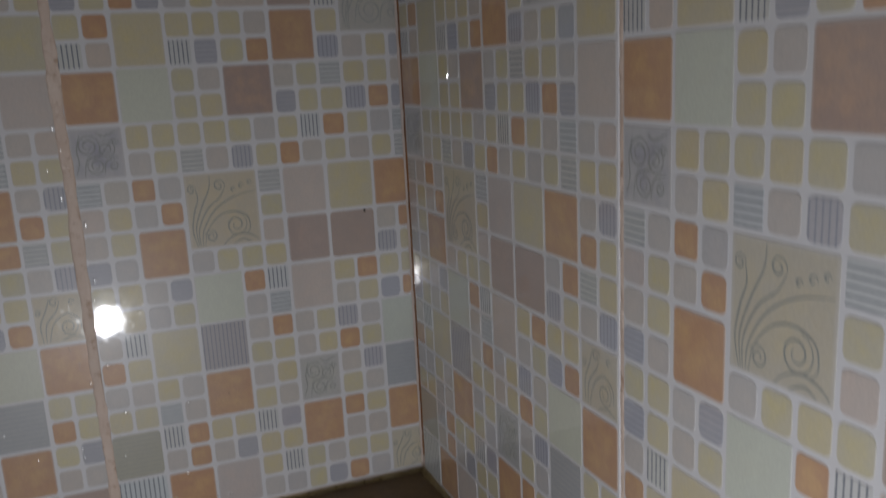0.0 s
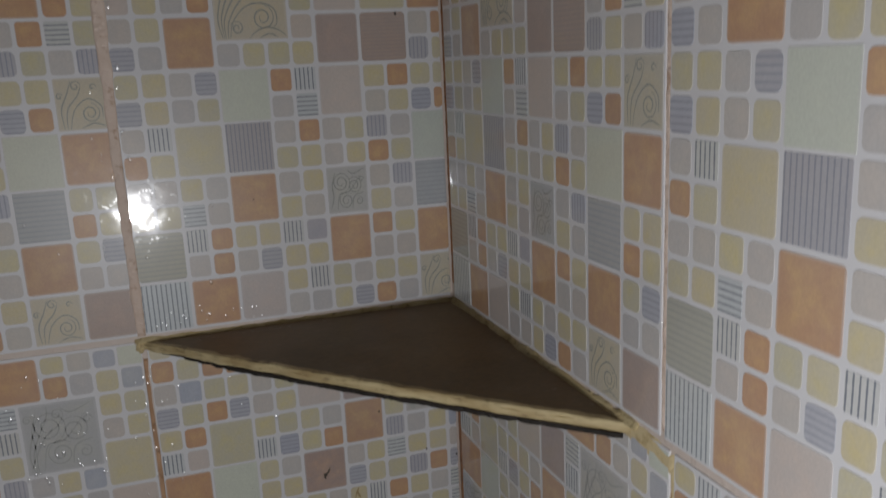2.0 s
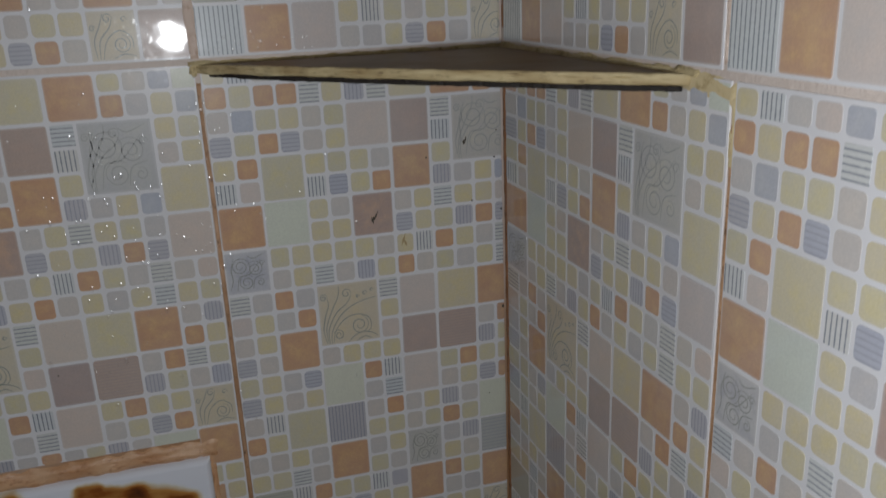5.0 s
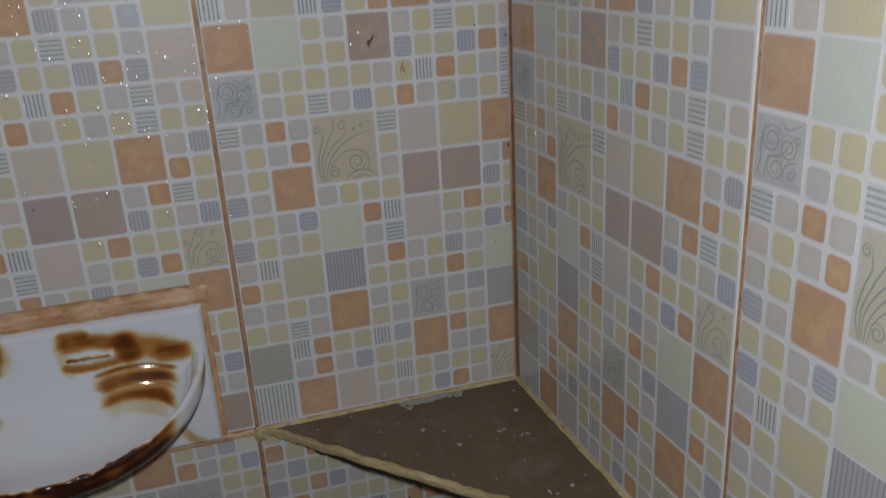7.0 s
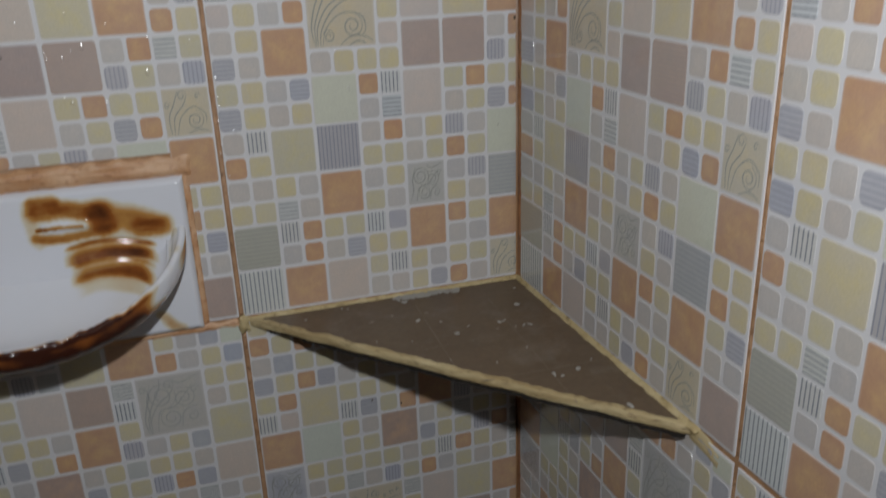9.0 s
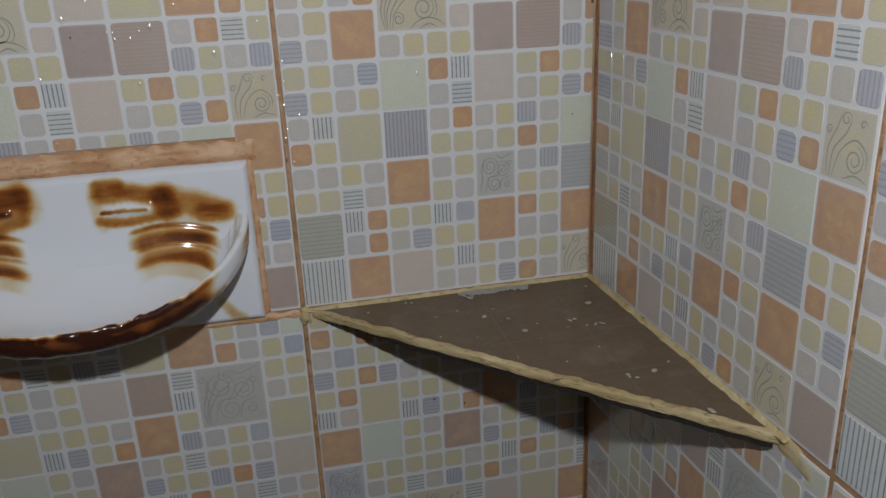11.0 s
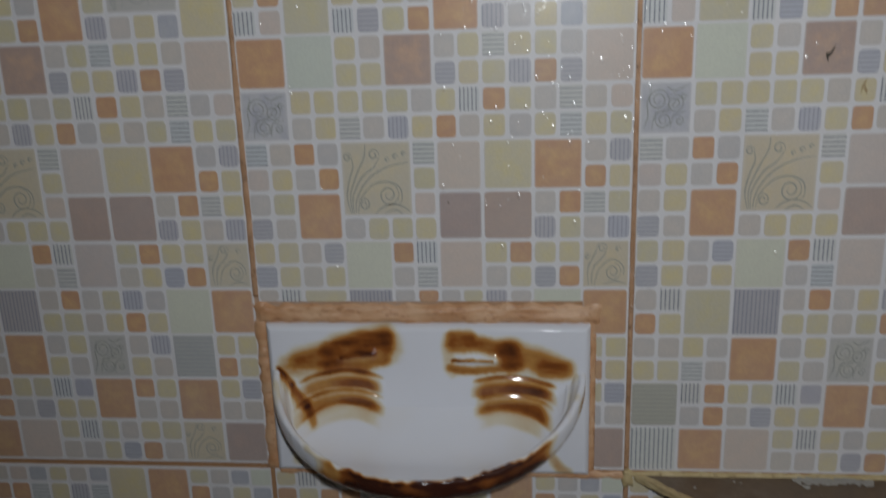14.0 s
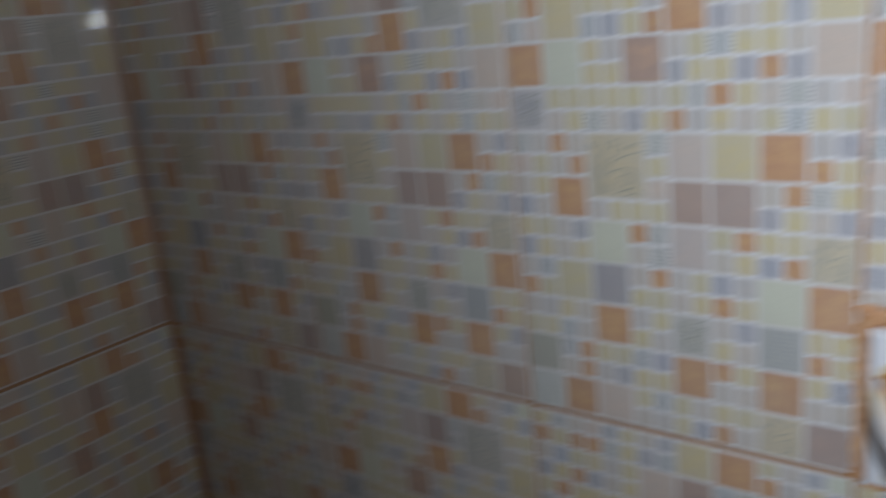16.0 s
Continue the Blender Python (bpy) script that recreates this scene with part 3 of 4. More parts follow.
def corner_shelf(z, leg_n, leg_e, bow, top_material, label, seed):
    """A triangle cut from a floor tile, set into the corner, its sawn front edge smeared with ochre cement."""
    shelf = new("corner_shelf")
    tagged(shelf, label, "shelf")
    a, b = Vector((-leg_n, -0.0)), Vector((east_x(-leg_e), -leg_e))
    n = 150
    out = Vector((a.y - b.y, b.x - a.x)).normalized() * -1
    front = []
    for s in range(n + 1):
        f = s / n
        w = bow * math.sin(math.pi * f) + 0.0012 * (noise.noise((f * 16, seed, 0)) + 0.5 * noise.noise((f * 45, seed, 3)))
        front.append(a.lerp(b, f) + out * w)
    # stoneware slab
    bm = bmesh.new()
    t = 0.0056
    inner = [p - out * 0.0028 for p in front[2:-2]]
    ring = [Vector((-0.002, -0.001))] + [Vector((-leg_n + 0.004, -0.0005))] + inner + [Vector((east_x(-leg_e) - 0.001, -leg_e + 0.004))]
    tops = [bm.verts.new((p.x, p.y, z)) for p in ring]
    bots = [bm.verts.new((p.x, p.y, z - t)) for p in ring]
    bm.faces.new(tops)
    bm.faces.new(bots[::-1])
    for k in range(len(ring)):
        bm.faces.new((tops[k], bots[k], bots[(k + 1) % len(ring)], tops[(k + 1) % len(ring)]))
    bmesh.ops.recalc_face_normals(bm, faces=bm.faces)
    part("slab", bm, top_material, shelf)
    # ochre cement on the front edge, rounded
    bm = bmesh.new()
    rings = []
    for s, p in enumerate(front):
        f = s / n
        up = 0.0003 + 0.0006 * noise.noise((f * 22, seed, 7)) + 0.0004 * noise.noise((f * 70, seed, 1))
        th = 0.0056 + 0.0007 * noise.noise((f * 13, seed, 5))
        dent = 0.0006 * max(noise.noise((f * 18, seed, 9)), 0) + 0.0004 * noise.noise((f * 90, seed, 11))
        pit = 0.0012 * max(noise.noise((f * 60, seed, 15)) - 0.15, 0)
        groove = 0.0022 * max(noise.noise((f * 24, seed, 21)) + 0.05, 0)
        lean = 0.0005 * noise.noise((f * 10, seed, 17))
        prof = [(-0.0046 + 0.0022 * noise.noise((f * 26, seed, 8)) + 0.0012 * noise.noise((f * 80, seed, 18)), 0.0002), (-0.0014, up + 0.0001), (-0.0004, up - 0.0003), (lean * 0.3, -0.0013 + pit), (lean * 0.3 - groove, -0.0018), (lean * 0.4, -0.0023), (lean - dent - pit, -0.0040), (lean * 0.6 - 0.0004, -th + 0.0006), (-0.0012, -th), (-0.006, -th)]
        rings.append([bm.verts.new((p.x + out.x * o, p.y + out.y * o, z + h)) for o, h in prof])
    for c, d in zip(rings, rings[1:]):
        for k in range(len(c)):
            bm.faces.new((c[k], c[(k + 1) % len(c)], d[(k + 1) % len(c)], d[k]))
    for ring in (rings[0], rings[-1]):
        bm.faces.new(ring)
    bmesh.ops.recalc_face_normals(bm, faces=bm.faces)
    part("front_edge", bm, EDGE, shelf, "ochre cement smeared along the sawn edge")
    # dark bedding underneath; its near-black colour also holds the thin shadow below the edge
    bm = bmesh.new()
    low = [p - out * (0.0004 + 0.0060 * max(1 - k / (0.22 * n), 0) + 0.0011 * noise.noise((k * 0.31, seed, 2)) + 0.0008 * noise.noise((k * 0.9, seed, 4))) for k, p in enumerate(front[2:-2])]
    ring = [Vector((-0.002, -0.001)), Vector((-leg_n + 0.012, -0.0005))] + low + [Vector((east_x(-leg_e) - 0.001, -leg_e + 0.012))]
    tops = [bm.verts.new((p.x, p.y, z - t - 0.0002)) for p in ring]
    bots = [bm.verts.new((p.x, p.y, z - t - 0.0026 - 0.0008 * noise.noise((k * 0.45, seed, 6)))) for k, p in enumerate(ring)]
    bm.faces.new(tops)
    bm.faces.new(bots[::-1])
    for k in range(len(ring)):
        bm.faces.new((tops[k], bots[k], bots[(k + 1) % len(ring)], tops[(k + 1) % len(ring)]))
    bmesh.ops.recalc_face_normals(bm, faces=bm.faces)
    part("underside", bm, UNDER, shelf, "dark cement under the slab, thin edge shadow in its colour")
    # beads along the two walls
    bm = bmesh.new()
    steps = 110
    ragged_strip(bm, [(-leg_n * 1.02 * (1 - s / steps), 0, 0, -1, 1, 0) for s in range(steps + 1)], 0.0022, z - 0.0005, (z + 0.0006, z + 0.0036), 0.8, seed + 1)
    part("bead", bm, OCHRE, shelf, "ochre cement bead against the wall", True)
    bm = bmesh.new()
    ragged_strip(bm, [(east_x(-leg_e * 1.02 * s / steps), -leg_e * 1.02 * s / steps, -1, 0, 0, 1) for s in range(steps + 1)], 0.0026, z - 0.0005, (z + 0.0008, z + 0.0044), 0.8, seed + 2)
    part("bead", bm, OCHRE, shelf, "ochre cement bead against the wall", True)
    return shelf


corner_shelf(ZU, 0.2150, 0.2330, 0.003, SHELF_HIGH, "dark brown triangular corner shelf with ochre cemented edge", 3)
LOWER_SHELF = corner_shelf(ZL + 0.001, 0.2090, 0.2290, 0.001, SHELF_LOW, "brown triangular corner shelf with whitish soap residue", 8)

# ---- soap dish ----
dish = new("soap_dish")
dish.location = (-0.351, 0, 0.80)
tagged(dish, "white porcelain soap dish with brown rust stains, set into tiles", "soap dish")


def smooth(a, b, x):
    t = min(max((x - a) / (b - a), 0.0), 1.0)
    return t * t * (3 - 2 * t)


def stroke(x, z, x0, z0, x1, z1, arch, width, fade):
    """How strongly a curved brush mark from (x0, z0) to (x1, z1) covers (x, z)."""
    f = (x - x0) / (x1 - x0)
    if f < -0.2 or f > 1.2:
        return 0.0
    zc = z0 + (z1 - z0) * f + arch * 4 * f * (1 - f)
    ends = smooth(-fade, fade, f) * (1 - smooth(1 - fade, 1 + fade, f))
    return ends * math.exp(-((z - zc) / width) ** 2)


# each drain rib: the line along its top, from end to end, its arch, and how pale its brow and how dark its foot are stained
LEFT_RIBS = [(-0.0870, 0.0702, -0.0320, 0.0736, 0.0062, 0.16, 0.60), (-0.0890, 0.0549, -0.0325, 0.0592, 0.0074, 0.20, 0.56), (-0.0835, 0.0475, -0.0335, 0.0510, 0.0060, 0.24, 0.12)]
RIGHT_RIBS = [(0.0334, 0.0714, 0.0862, 0.0679, 0.0046, 0.20, 0.78), (0.0355, 0.0592, 0.0840, 0.0545, 0.0046, 0.24, 0.58), (0.0365, 0.0503, 0.0800, 0.0476, 0.0040, 0.26, 0.14)]
RIB_DEPTH = 0.0114


def rib_rise(x, z):
    """Drain ribs pressed into both halves of the dish's back, and a slot above each group."""
    rise = 0.0
    for x0, z0, x1, z1, arch, _, _ in LEFT_RIBS + RIGHT_RIBS:
        rise += 0.0012 * stroke(x, z, x0, z0 - 0.0048, x1, z1 - 0.0048, arch, 0.0042, 0.08)
        rise -= 0.0008 * stroke(x, z, x0, z0 + 0.0005, x1, z1 + 0.0005, arch, 0.0016, 0.08)
    rise += 0.0026 * stroke(x, z, 0.022, 0.0870, 0.050, 0.0866, 0.0005, 0.0030, 0.12)
    rise += 0.0026 * stroke(x, z, -0.060, 0.0875, -0.034, 0.0915, 0.0005, 0.0030, 0.12)
    return rise


def band(x, z, x0, z0, x1, z1, arch, light, dark, depth):
    """A stained rib: pale just under its top line, browner towards the next."""
    f = (x - x0) / (x1 - x0)
    if f < -0.15 or f > 1.15:
        return 0.0
    down = z0 + (z1 - z0) * f + arch * 4 * f * (1 - f) - z
    cover = smooth(-0.0008, 0.0010, down) * (1 - smooth(depth - 0.0012, depth + 0.0020, down))
    return cover * smooth(-0.12, 0.14, f) * (1 - smooth(0.82, 1.08, f)) * (light + (dark - light) * smooth(0.10, 0.62, down / depth))


def mark(x, z, points, amount):
    """A smear along points (x, z, half width): how strongly it covers (x, z)."""
    best = 0.0
    for (x0, z0, w0), (x1, z1, w1) in zip(points, points[1:]):
        dx, dz = x1 - x0, z1 - z0
        f = min(max(((x - x0) * dx + (z - z0) * dz) / (dx * dx + dz * dz), 0.0), 1.0)
        d = math.hypot(x - x0 - dx * f, z - z0 - dz * f) / (w0 + (w1 - w0) * f)
        best = max(best, math.exp(-0.72 * d ** 2.8))
    return amount * best


SMEARS = [
    # left half: a tan cloud, an amber core and brown streaks
    (0.26, [(-0.0965, 0.0815, 0.0073), (-0.0850, 0.0830, 0.0109), (-0.0700, 0.0868, 0.0102), (-0.0510, 0.0915, 0.0112), (-0.0285, 0.0965, 0.0116)]),
    (0.40, [(-0.0880, 0.0850, 0.0059), (-0.0700, 0.0880, 0.0085), (-0.0590, 0.0935, 0.0087), (-0.0310, 0.1000, 0.0083)]),
    (0.46, [(-0.0690, 0.0945, 0.0040), (-0.0665, 0.0820, 0.0047)]), (0.44, [(-0.0620, 0.0975, 0.0033), (-0.0450, 0.1025, 0.0042), (-0.0270, 0.1035, 0.0050)]),
    (0.34, [(-0.0270, 0.1030, 0.0035), (-0.0260, 0.0915, 0.0031)]), (0.36, [(-0.0590, 0.0820, 0.0042), (-0.0430, 0.0810, 0.0040), (-0.0290, 0.0865, 0.0040)]),
    # right half: an arm that forks round a slot, then a tan wing
    (0.15, [(0.0155, 0.1015, 0.0047), (0.0165, 0.0790, 0.0047)]), (0.42, [(0.0180, 0.1035, 0.0038), (0.0300, 0.1045, 0.0035)]),
    (0.52, [(0.0200, 0.0985, 0.0054), (0.0370, 0.0980, 0.0059), (0.0535, 0.0932, 0.0064)]), (0.68, [(0.0560, 0.0945, 0.0066), (0.0590, 0.0850, 0.0066)]),
    (0.42, [(0.0165, 0.0808, 0.0026), (0.0325, 0.0792, 0.0031), (0.0475, 0.0808, 0.0035), (0.0560, 0.0840, 0.0040)]),
    (0.42, [(0.0625, 0.0905, 0.0073), (0.0750, 0.0868, 0.0087), (0.0930, 0.0805, 0.0068)]), (0.40, [(0.0805, 0.0822, 0.0059), (0.0910, 0.0792, 0.0059)]),
    # run-off under the tray
    (0.26, [(0.0840, 0.0150, 0.0035), (0.0950, 0.0020, 0.0042)]), (0.16, [(-0.0935, 0.0200, 0.0040), (-0.0950, 0.0080, 0.0040)])]
DARK_LINES = [
    (0.46, [(-0.0580, 0.0885, 0.0016), (-0.0470, 0.0912, 0.0022), (-0.0350, 0.0915, 0.0014)]), (0.72, [(0.0178, 0.0862, 0.0011), (0.0300, 0.0872, 0.0013), (0.0450, 0.0864, 0.0011)]),
    (0.62, [(-0.1035, 0.0795, 0.0016), (-0.0955, 0.0690, 0.0024)]), (0.55, [(-0.0945, 0.0665, 0.0020), (-0.0885, 0.0570, 0.0030), (-0.0840, 0.0540, 0.0022)]), (0.36, [(-0.0840, 0.0530, 0.0020), (-0.0775, 0.0440, 0.0020)])]


def plate_stain(x, z):
    if z < -0.002 or z > 0.115:
        return 0.0
    n1, n2 = noise.noise((x * 70, z * 110, 2.0)), noise.noise((x * 330, z * 330, 6.0))
    xx, zz = x + 0.0012 * noise.noise((x * 90, z * 90, 8.0)), z + 0.0016 * n1 + 0.0006 * n2
    rest = 1.0
    for amount, points in SMEARS:
        rest *= 1 - mark(xx, zz, points, amount)
    s = (1 - rest) * (1.0 + 0.26 * noise.noise((x * 45 - z * 60, z * 210, 4.0)) + 0.12 * noise.noise((x * 120, z * 620, 7.0)))
    s *= 1 - 0.62 * mark(xx, zz, [(0.0210, 0.0868, 0.0034), (0.0460, 0.0866, 0.0036)], 1.0)
    for ribs, heavy in ((LEFT_RIBS, (-0.070, -0.042)), (RIGHT_RIBS, (0.045, 0.078))):
        for k, (x0, z0, x1, z1, arch, light, dark) in enumerate(ribs):
            more = 0.72 + 0.45 * smooth(*heavy, x)
            s = max(s, band(xx, z + 0.0006 * n1, x0, z0, x1, z1, arch, light, dark * more, RIB_DEPTH if k < 2 else 0.0100))
            line = (0.62, 0.50, 0.24)[k] * (0.55 + 0.9 * abs(noise.noise((x * 60, z0 * 400, 1.0))))
            s += line * stroke(x, z + 0.0005 * n1, x0, z0, x1, z1, arch, 0.0015, 0.08)
    for amount, points in DARK_LINES:
        s += mark(xx, z + 0.0005 * n2, points, amount * (0.8 + 0.4 * n1))
    return min(max(s * (1.0 + 0.22 * n1 + 0.07 * n2), 0.0), 1.05)


def give_stain(ob, values):
    at = ob.data.attributes.new("stain", "FLOAT", "POINT")
    for k, v in enumerate(values):
        at.data[k].value = v


# back plate: a rounded slab whose face carries the ribs
HW, HT, PF = 0.1105, 0.111, 0.0065
bm = bmesh.new()
NX, NZ = 290, 146
grid, stains = [], []
for i in range(NX + 1):
    column = []
    for j in range(NZ + 1):
        x, z = -HW + 2 * HW * i / NX, HT * j / NZ
        edge = min(HW - abs(x), z, HT - z)
        y = -PF + 0.0035 * (1 - min(edge / 0.004, 1.0)) ** 2 - rib_rise(x, z)
        column.append(bm.verts.new((x, y, z)))
        stains.append(plate_stain(x, z))
    grid.append(column)
for i in range(NX):
    for j in range(NZ):
        bm.faces.new((grid[i][j], grid[i + 1][j], grid[i + 1][j + 1], grid[i][j + 1]))
rim = [grid[i][0] for i in range(NX + 1)] + [grid[NX][j] for j in range(1, NZ + 1)] + [grid[i][NZ] for i in range(NX - 1, -1, -1)] + [grid[0][j] for j in range(NZ - 1, 0, -1)]
back = [bm.verts.new((v.co.x, 0.006, v.co.z)) for v in rim]
stains += [0.0] * len(back)
for k in range(len(rim)):
    n = (k + 1) % len(rim)
    bm.faces.new((rim[k], back[k], back[n], rim[n]))
bmesh.ops.recalc_face_normals(bm, faces=bm.faces)
give_stain(part("back_plate", bm, PORCELAIN, dish, smooth=True), stains)

# tray: a half-oval scoop, its lip falling from the plate towards the front
TA, TB = 0.1075, 0.0800


def lip_height(s):
    return 0.0385 + 0.0395 * (1 - s) ** 1.15


def tray_point(theta, prof):
    s = max(math.sin(theta), 0.0)
    plan = s ** 1.18
    top = lip_height(s)
    floor_z = 0.0275 + 0.018 * (1 - s) ** 1.5
    kind, q = prof
    if kind == "floor":
        rho, z = q * 0.88, floor_z + 0.0012 * q * q
    elif kind == "rise":
        rho, z = 0.88 + 0.075 * q, floor_z + 0.0012 + (top - floor_z - 0.0012) * smooth(0, 1, q)
    elif kind == "lip":
        a = math.pi * q
        rho, z = 0.9775 - 0.0225 * math.cos(a), top + 0.0020 * math.sin(a)
    else:
        rho, z = 1.0, top - 0.027 * q ** 0.8
    v, across = TB * rho * plan, TA * rho * math.cos(theta)
    if kind == "floor":
        across = TA * 0.88 * math.cos(theta)
    elif kind == "out":
        across, v = across * (1 - 0.10 * q ** 2.4), v * (1 - 0.85 * q ** 3.0)
    if kind in ("floor", "rise"):
        z += 0.026 * max(1 - v / 0.042, 0) ** 2 * (1 - q if kind == "rise" else 1)
    wob = 1 + 0.006 * noise.noise((math.cos(theta) * 3, s * 3, 4.0))
    return Vector((across * wob, -PF + 0.0015 - v * wob, z))


PROFILE = [("floor", q / 56) for q in range(0, 57)] + [("rise", q / 5) for q in range(1, 6)] + [("lip", q / 6) for q in range(1, 7)] + [("out", q / 14) for q in range(1, 15)]
bm = bmesh.new()
NT = 260
rows_, stains = [], []
for i in range(NT + 1):
    theta = math.pi * i / NT
    s = math.sin(theta)
    line = []
    for kind, q in PROFILE:
        p = tray_point(theta, (kind, q))
        if kind in ("lip", "out"):
            p.y -= 0.0011 * s * noise.noise((p.x * 130, q * 2, 3.0)) + 0.0006 * s * noise.noise((p.x * 330, q * 5, 8.0))
            p.z += (0.0011 * noise.noise((p.x * 110, 1.0, 2.0)) + 0.0006 * noise.noise((p.x * 300, 4.0, 2.0))) * s * (1 if kind == "lip" else 1 - min(q * 2, 1))
        line.append(bm.verts.new(p))
        n1 = noise.noise((p.x * 70, p.y * 70, p.z * 70))
        low = 0.10 * (q - 0.4) if kind == "out" else -0.05
        front = smooth(0.70, 0.96, s + 0.12 * n1 + low) if theta > math.pi / 2 else smooth(0.50, 0.74, s + 0.12 * n1 + low)
        if kind == "out":
            stains.append(front * (0.95 + 0.4 * smooth(0.0, 0.5, q) + 0.45 * n1) + 0.35 * (1 - front) * smooth(0.4, 1.0, q) + 0.5 * math.exp(-((p.x - 0.1065) / 0.004) ** 2) * (1 - smooth(0.2, 0.8, q)))
        elif kind == "lip":
            stains.append(front * 1.25 * smooth(0.40, 0.90, q + 0.3 * n1 + 0.6 * noise.noise((p.x * 55, 9.0, 0.0)) + 0.3 * noise.noise((p.x * 170, 5.0, 0.0))) + 0.03 + 0.07 * max(n1, 0) + 0.16 * max(noise.noise((p.x * 95, p.y * 95, 12.0)), 0) * (1 - front))
        elif kind == "rise":
            stains.append(0.02 + 0.09 * max(n1, 0) + 0.05 * (1 - smooth(0.5, 0.9, s)) + plate_stain(p.x, p.z) * math.exp(-max(-p.y - PF, 0) / 0.007))
        else:
            stains.append(0.03 + 0.05 * max(noise.noise((p.x * 40, p.y * 40, 1)), 0) + plate_stain(p.x, p.z) * math.exp(-(max(-p.y - PF, 0) / 0.030) ** 2))
    rows_.append(line)
for c, d in zip(rows_, rows_[1:]):
    for k in range(len(PROFILE) - 1):
        f = [c[k], d[k], d[k + 1], c[k + 1]]
        bm.faces.new(f)
bmesh.ops.recalc_face_normals(bm, faces=bm.faces)
give_stain(part("tray", bm, PORCELAIN, dish, "white tray with a dark brown stained front lip", True), stains)


# ---- cement smeared round the soap dish ----
def smear(bm, x0, x1, z0, z1, deep, seed, rag=0.0014, fall=0.0):
    """A flat sloppy patch of cement on the wall with ragged edges."""
    nx, nz = max(int((x1 - x0) / 0.0022), 2), max(int((z1 - z0) / 0.0022), 2)
    net = []
    for i in range(nx + 1):
        line = []
        for j in range(nz + 1):
            x, z = x0 + (x1 - x0) * i / nx, z0 + (z1 - z0) * j / nz
            ex, ez = min(i, nx - i) == 0, min(j, nz - j) == 0
            x += (rag if ex else rag * 0.4) * noise.noise((x * 120, z * 160, seed))
            z += (rag if ez else rag * 0.4) * noise.noise((x * 120, z * 160, seed + 5))
            y = 0.0012 if ex or ez else -deep * (0.55 + 0.50 * noise.noise((x * 26, z * 230, seed + 9)) + 0.20 * noise.noise((x * 110, z * 340, seed)))
            line.append(bm.verts.new((x, y, z - fall * (i / nx) ** 1.5)))
        net.append(line)
    for i in range(nx):
        for j in range(nz):
            bm.faces.new((net[i][j], net[i + 1][j], net[i + 1][j + 1], net[i][j + 1]))


surround = new("cement_surround")
tagged(surround, "rusty orange cement smeared round the soap dish", "cement", kind="structure")
for x0, x1, z0, z1, deep, seed in ((-0.4680, -0.2330, 0.9105, 0.9246, 0.0045, 1), (-0.4712, -0.4608, 0.7970, 0.9262, 0.0028, 2),
                                   (-0.2408, -0.2358, 0.7990, 0.9130, 0.0014, 3), (-0.4640, -0.2140, 0.7935, 0.8010, 0.0018, 4)):
    bm = bmesh.new()
    smear(bm, x0, x1, z0, z1, deep, seed, 0.0030)
    bmesh.ops.recalc_face_normals(bm, faces=bm.faces)
    part("smear", bm, RUSTY, surround, smooth=True)

# ---- cement wiped over the upright joints ----
def bead(bm, x, z0, z1, half, high, seed, sway=0.0010):
    """A hand-drawn round bead up a joint: its middle sways, its width swells and shrinks."""
    count = max(int((z1 - z0) / 0.003), 8)
    rings = []
    for k in range(count + 1):
        z = z0 + (z1 - z0) * k / count
        mid = x + sway * noise.noise((z * 16, seed, 1.0)) + 0.35 * sway * noise.noise((z * 70, seed, 2.0))
        w = half * (1 + 0.28 * noise.noise((z * 34, seed, 3.0)) + 0.22 * noise.noise((z * 130, seed, 4.0)))
        h = high * (1 + 0.45 * noise.noise((z * 26, seed, 5.0)) + 0.2 * noise.noise((z * 110, seed, 6.0)))
        rings.append([bm.verts.new((mid + w * c, 0.0008 if abs(c) == 1 else -h * math.sqrt(1 - c * c), z)) for c in (-1, -0.92, -0.7, -0.35, 0, 0.35, 0.7, 0.92, 1)])
    for a, b in zip(rings, rings[1:]):
        for n in range(8):
            bm.faces.new((a[n], a[n + 1], b[n + 1], b[n]))
    for ring in (rings[0], rings[-1]):
        bm.faces.new(ring)
    bmesh.ops.recalc_face_normals(bm, faces=bm.faces)


PEACH = "pale peach cement bead drawn over an upright tile joint"
SOAKED = "rust-soaked cement in an upright tile joint"
for x, z0, z1, half, high, material, label in ((-0.2150, 1.204, 1.598, 0.0037, 0.0006, PALE, PEACH), (-0.2150, 1.606, 2.000, 0.0036, 0.0006, PALE, PEACH),
                                               (-0.2142, 0.803, 1.188, 0.0013, 0.0001, BROWN, SOAKED), (-0.2142, 0.42, 0.788, 0.0014, 0.0001, BROWN, SOAKED),
                                               (-0.4676, 0.930, 1.195, 0.0020, 0.0004, BROWN, SOAKED), (-0.4676, 1.206, 1.596, 0.0030, 0.0008, PALE, PEACH)):
    bm = bmesh.new()
    bead(bm, x, z0, z1, half, high, x * 50 + z0)
    ob = new("joint_filling", mesh_of("joint_filling", bm, material))
    ob.data.shade_smooth()
    tagged(ob, label, "grout", "joint fillings", "structure")
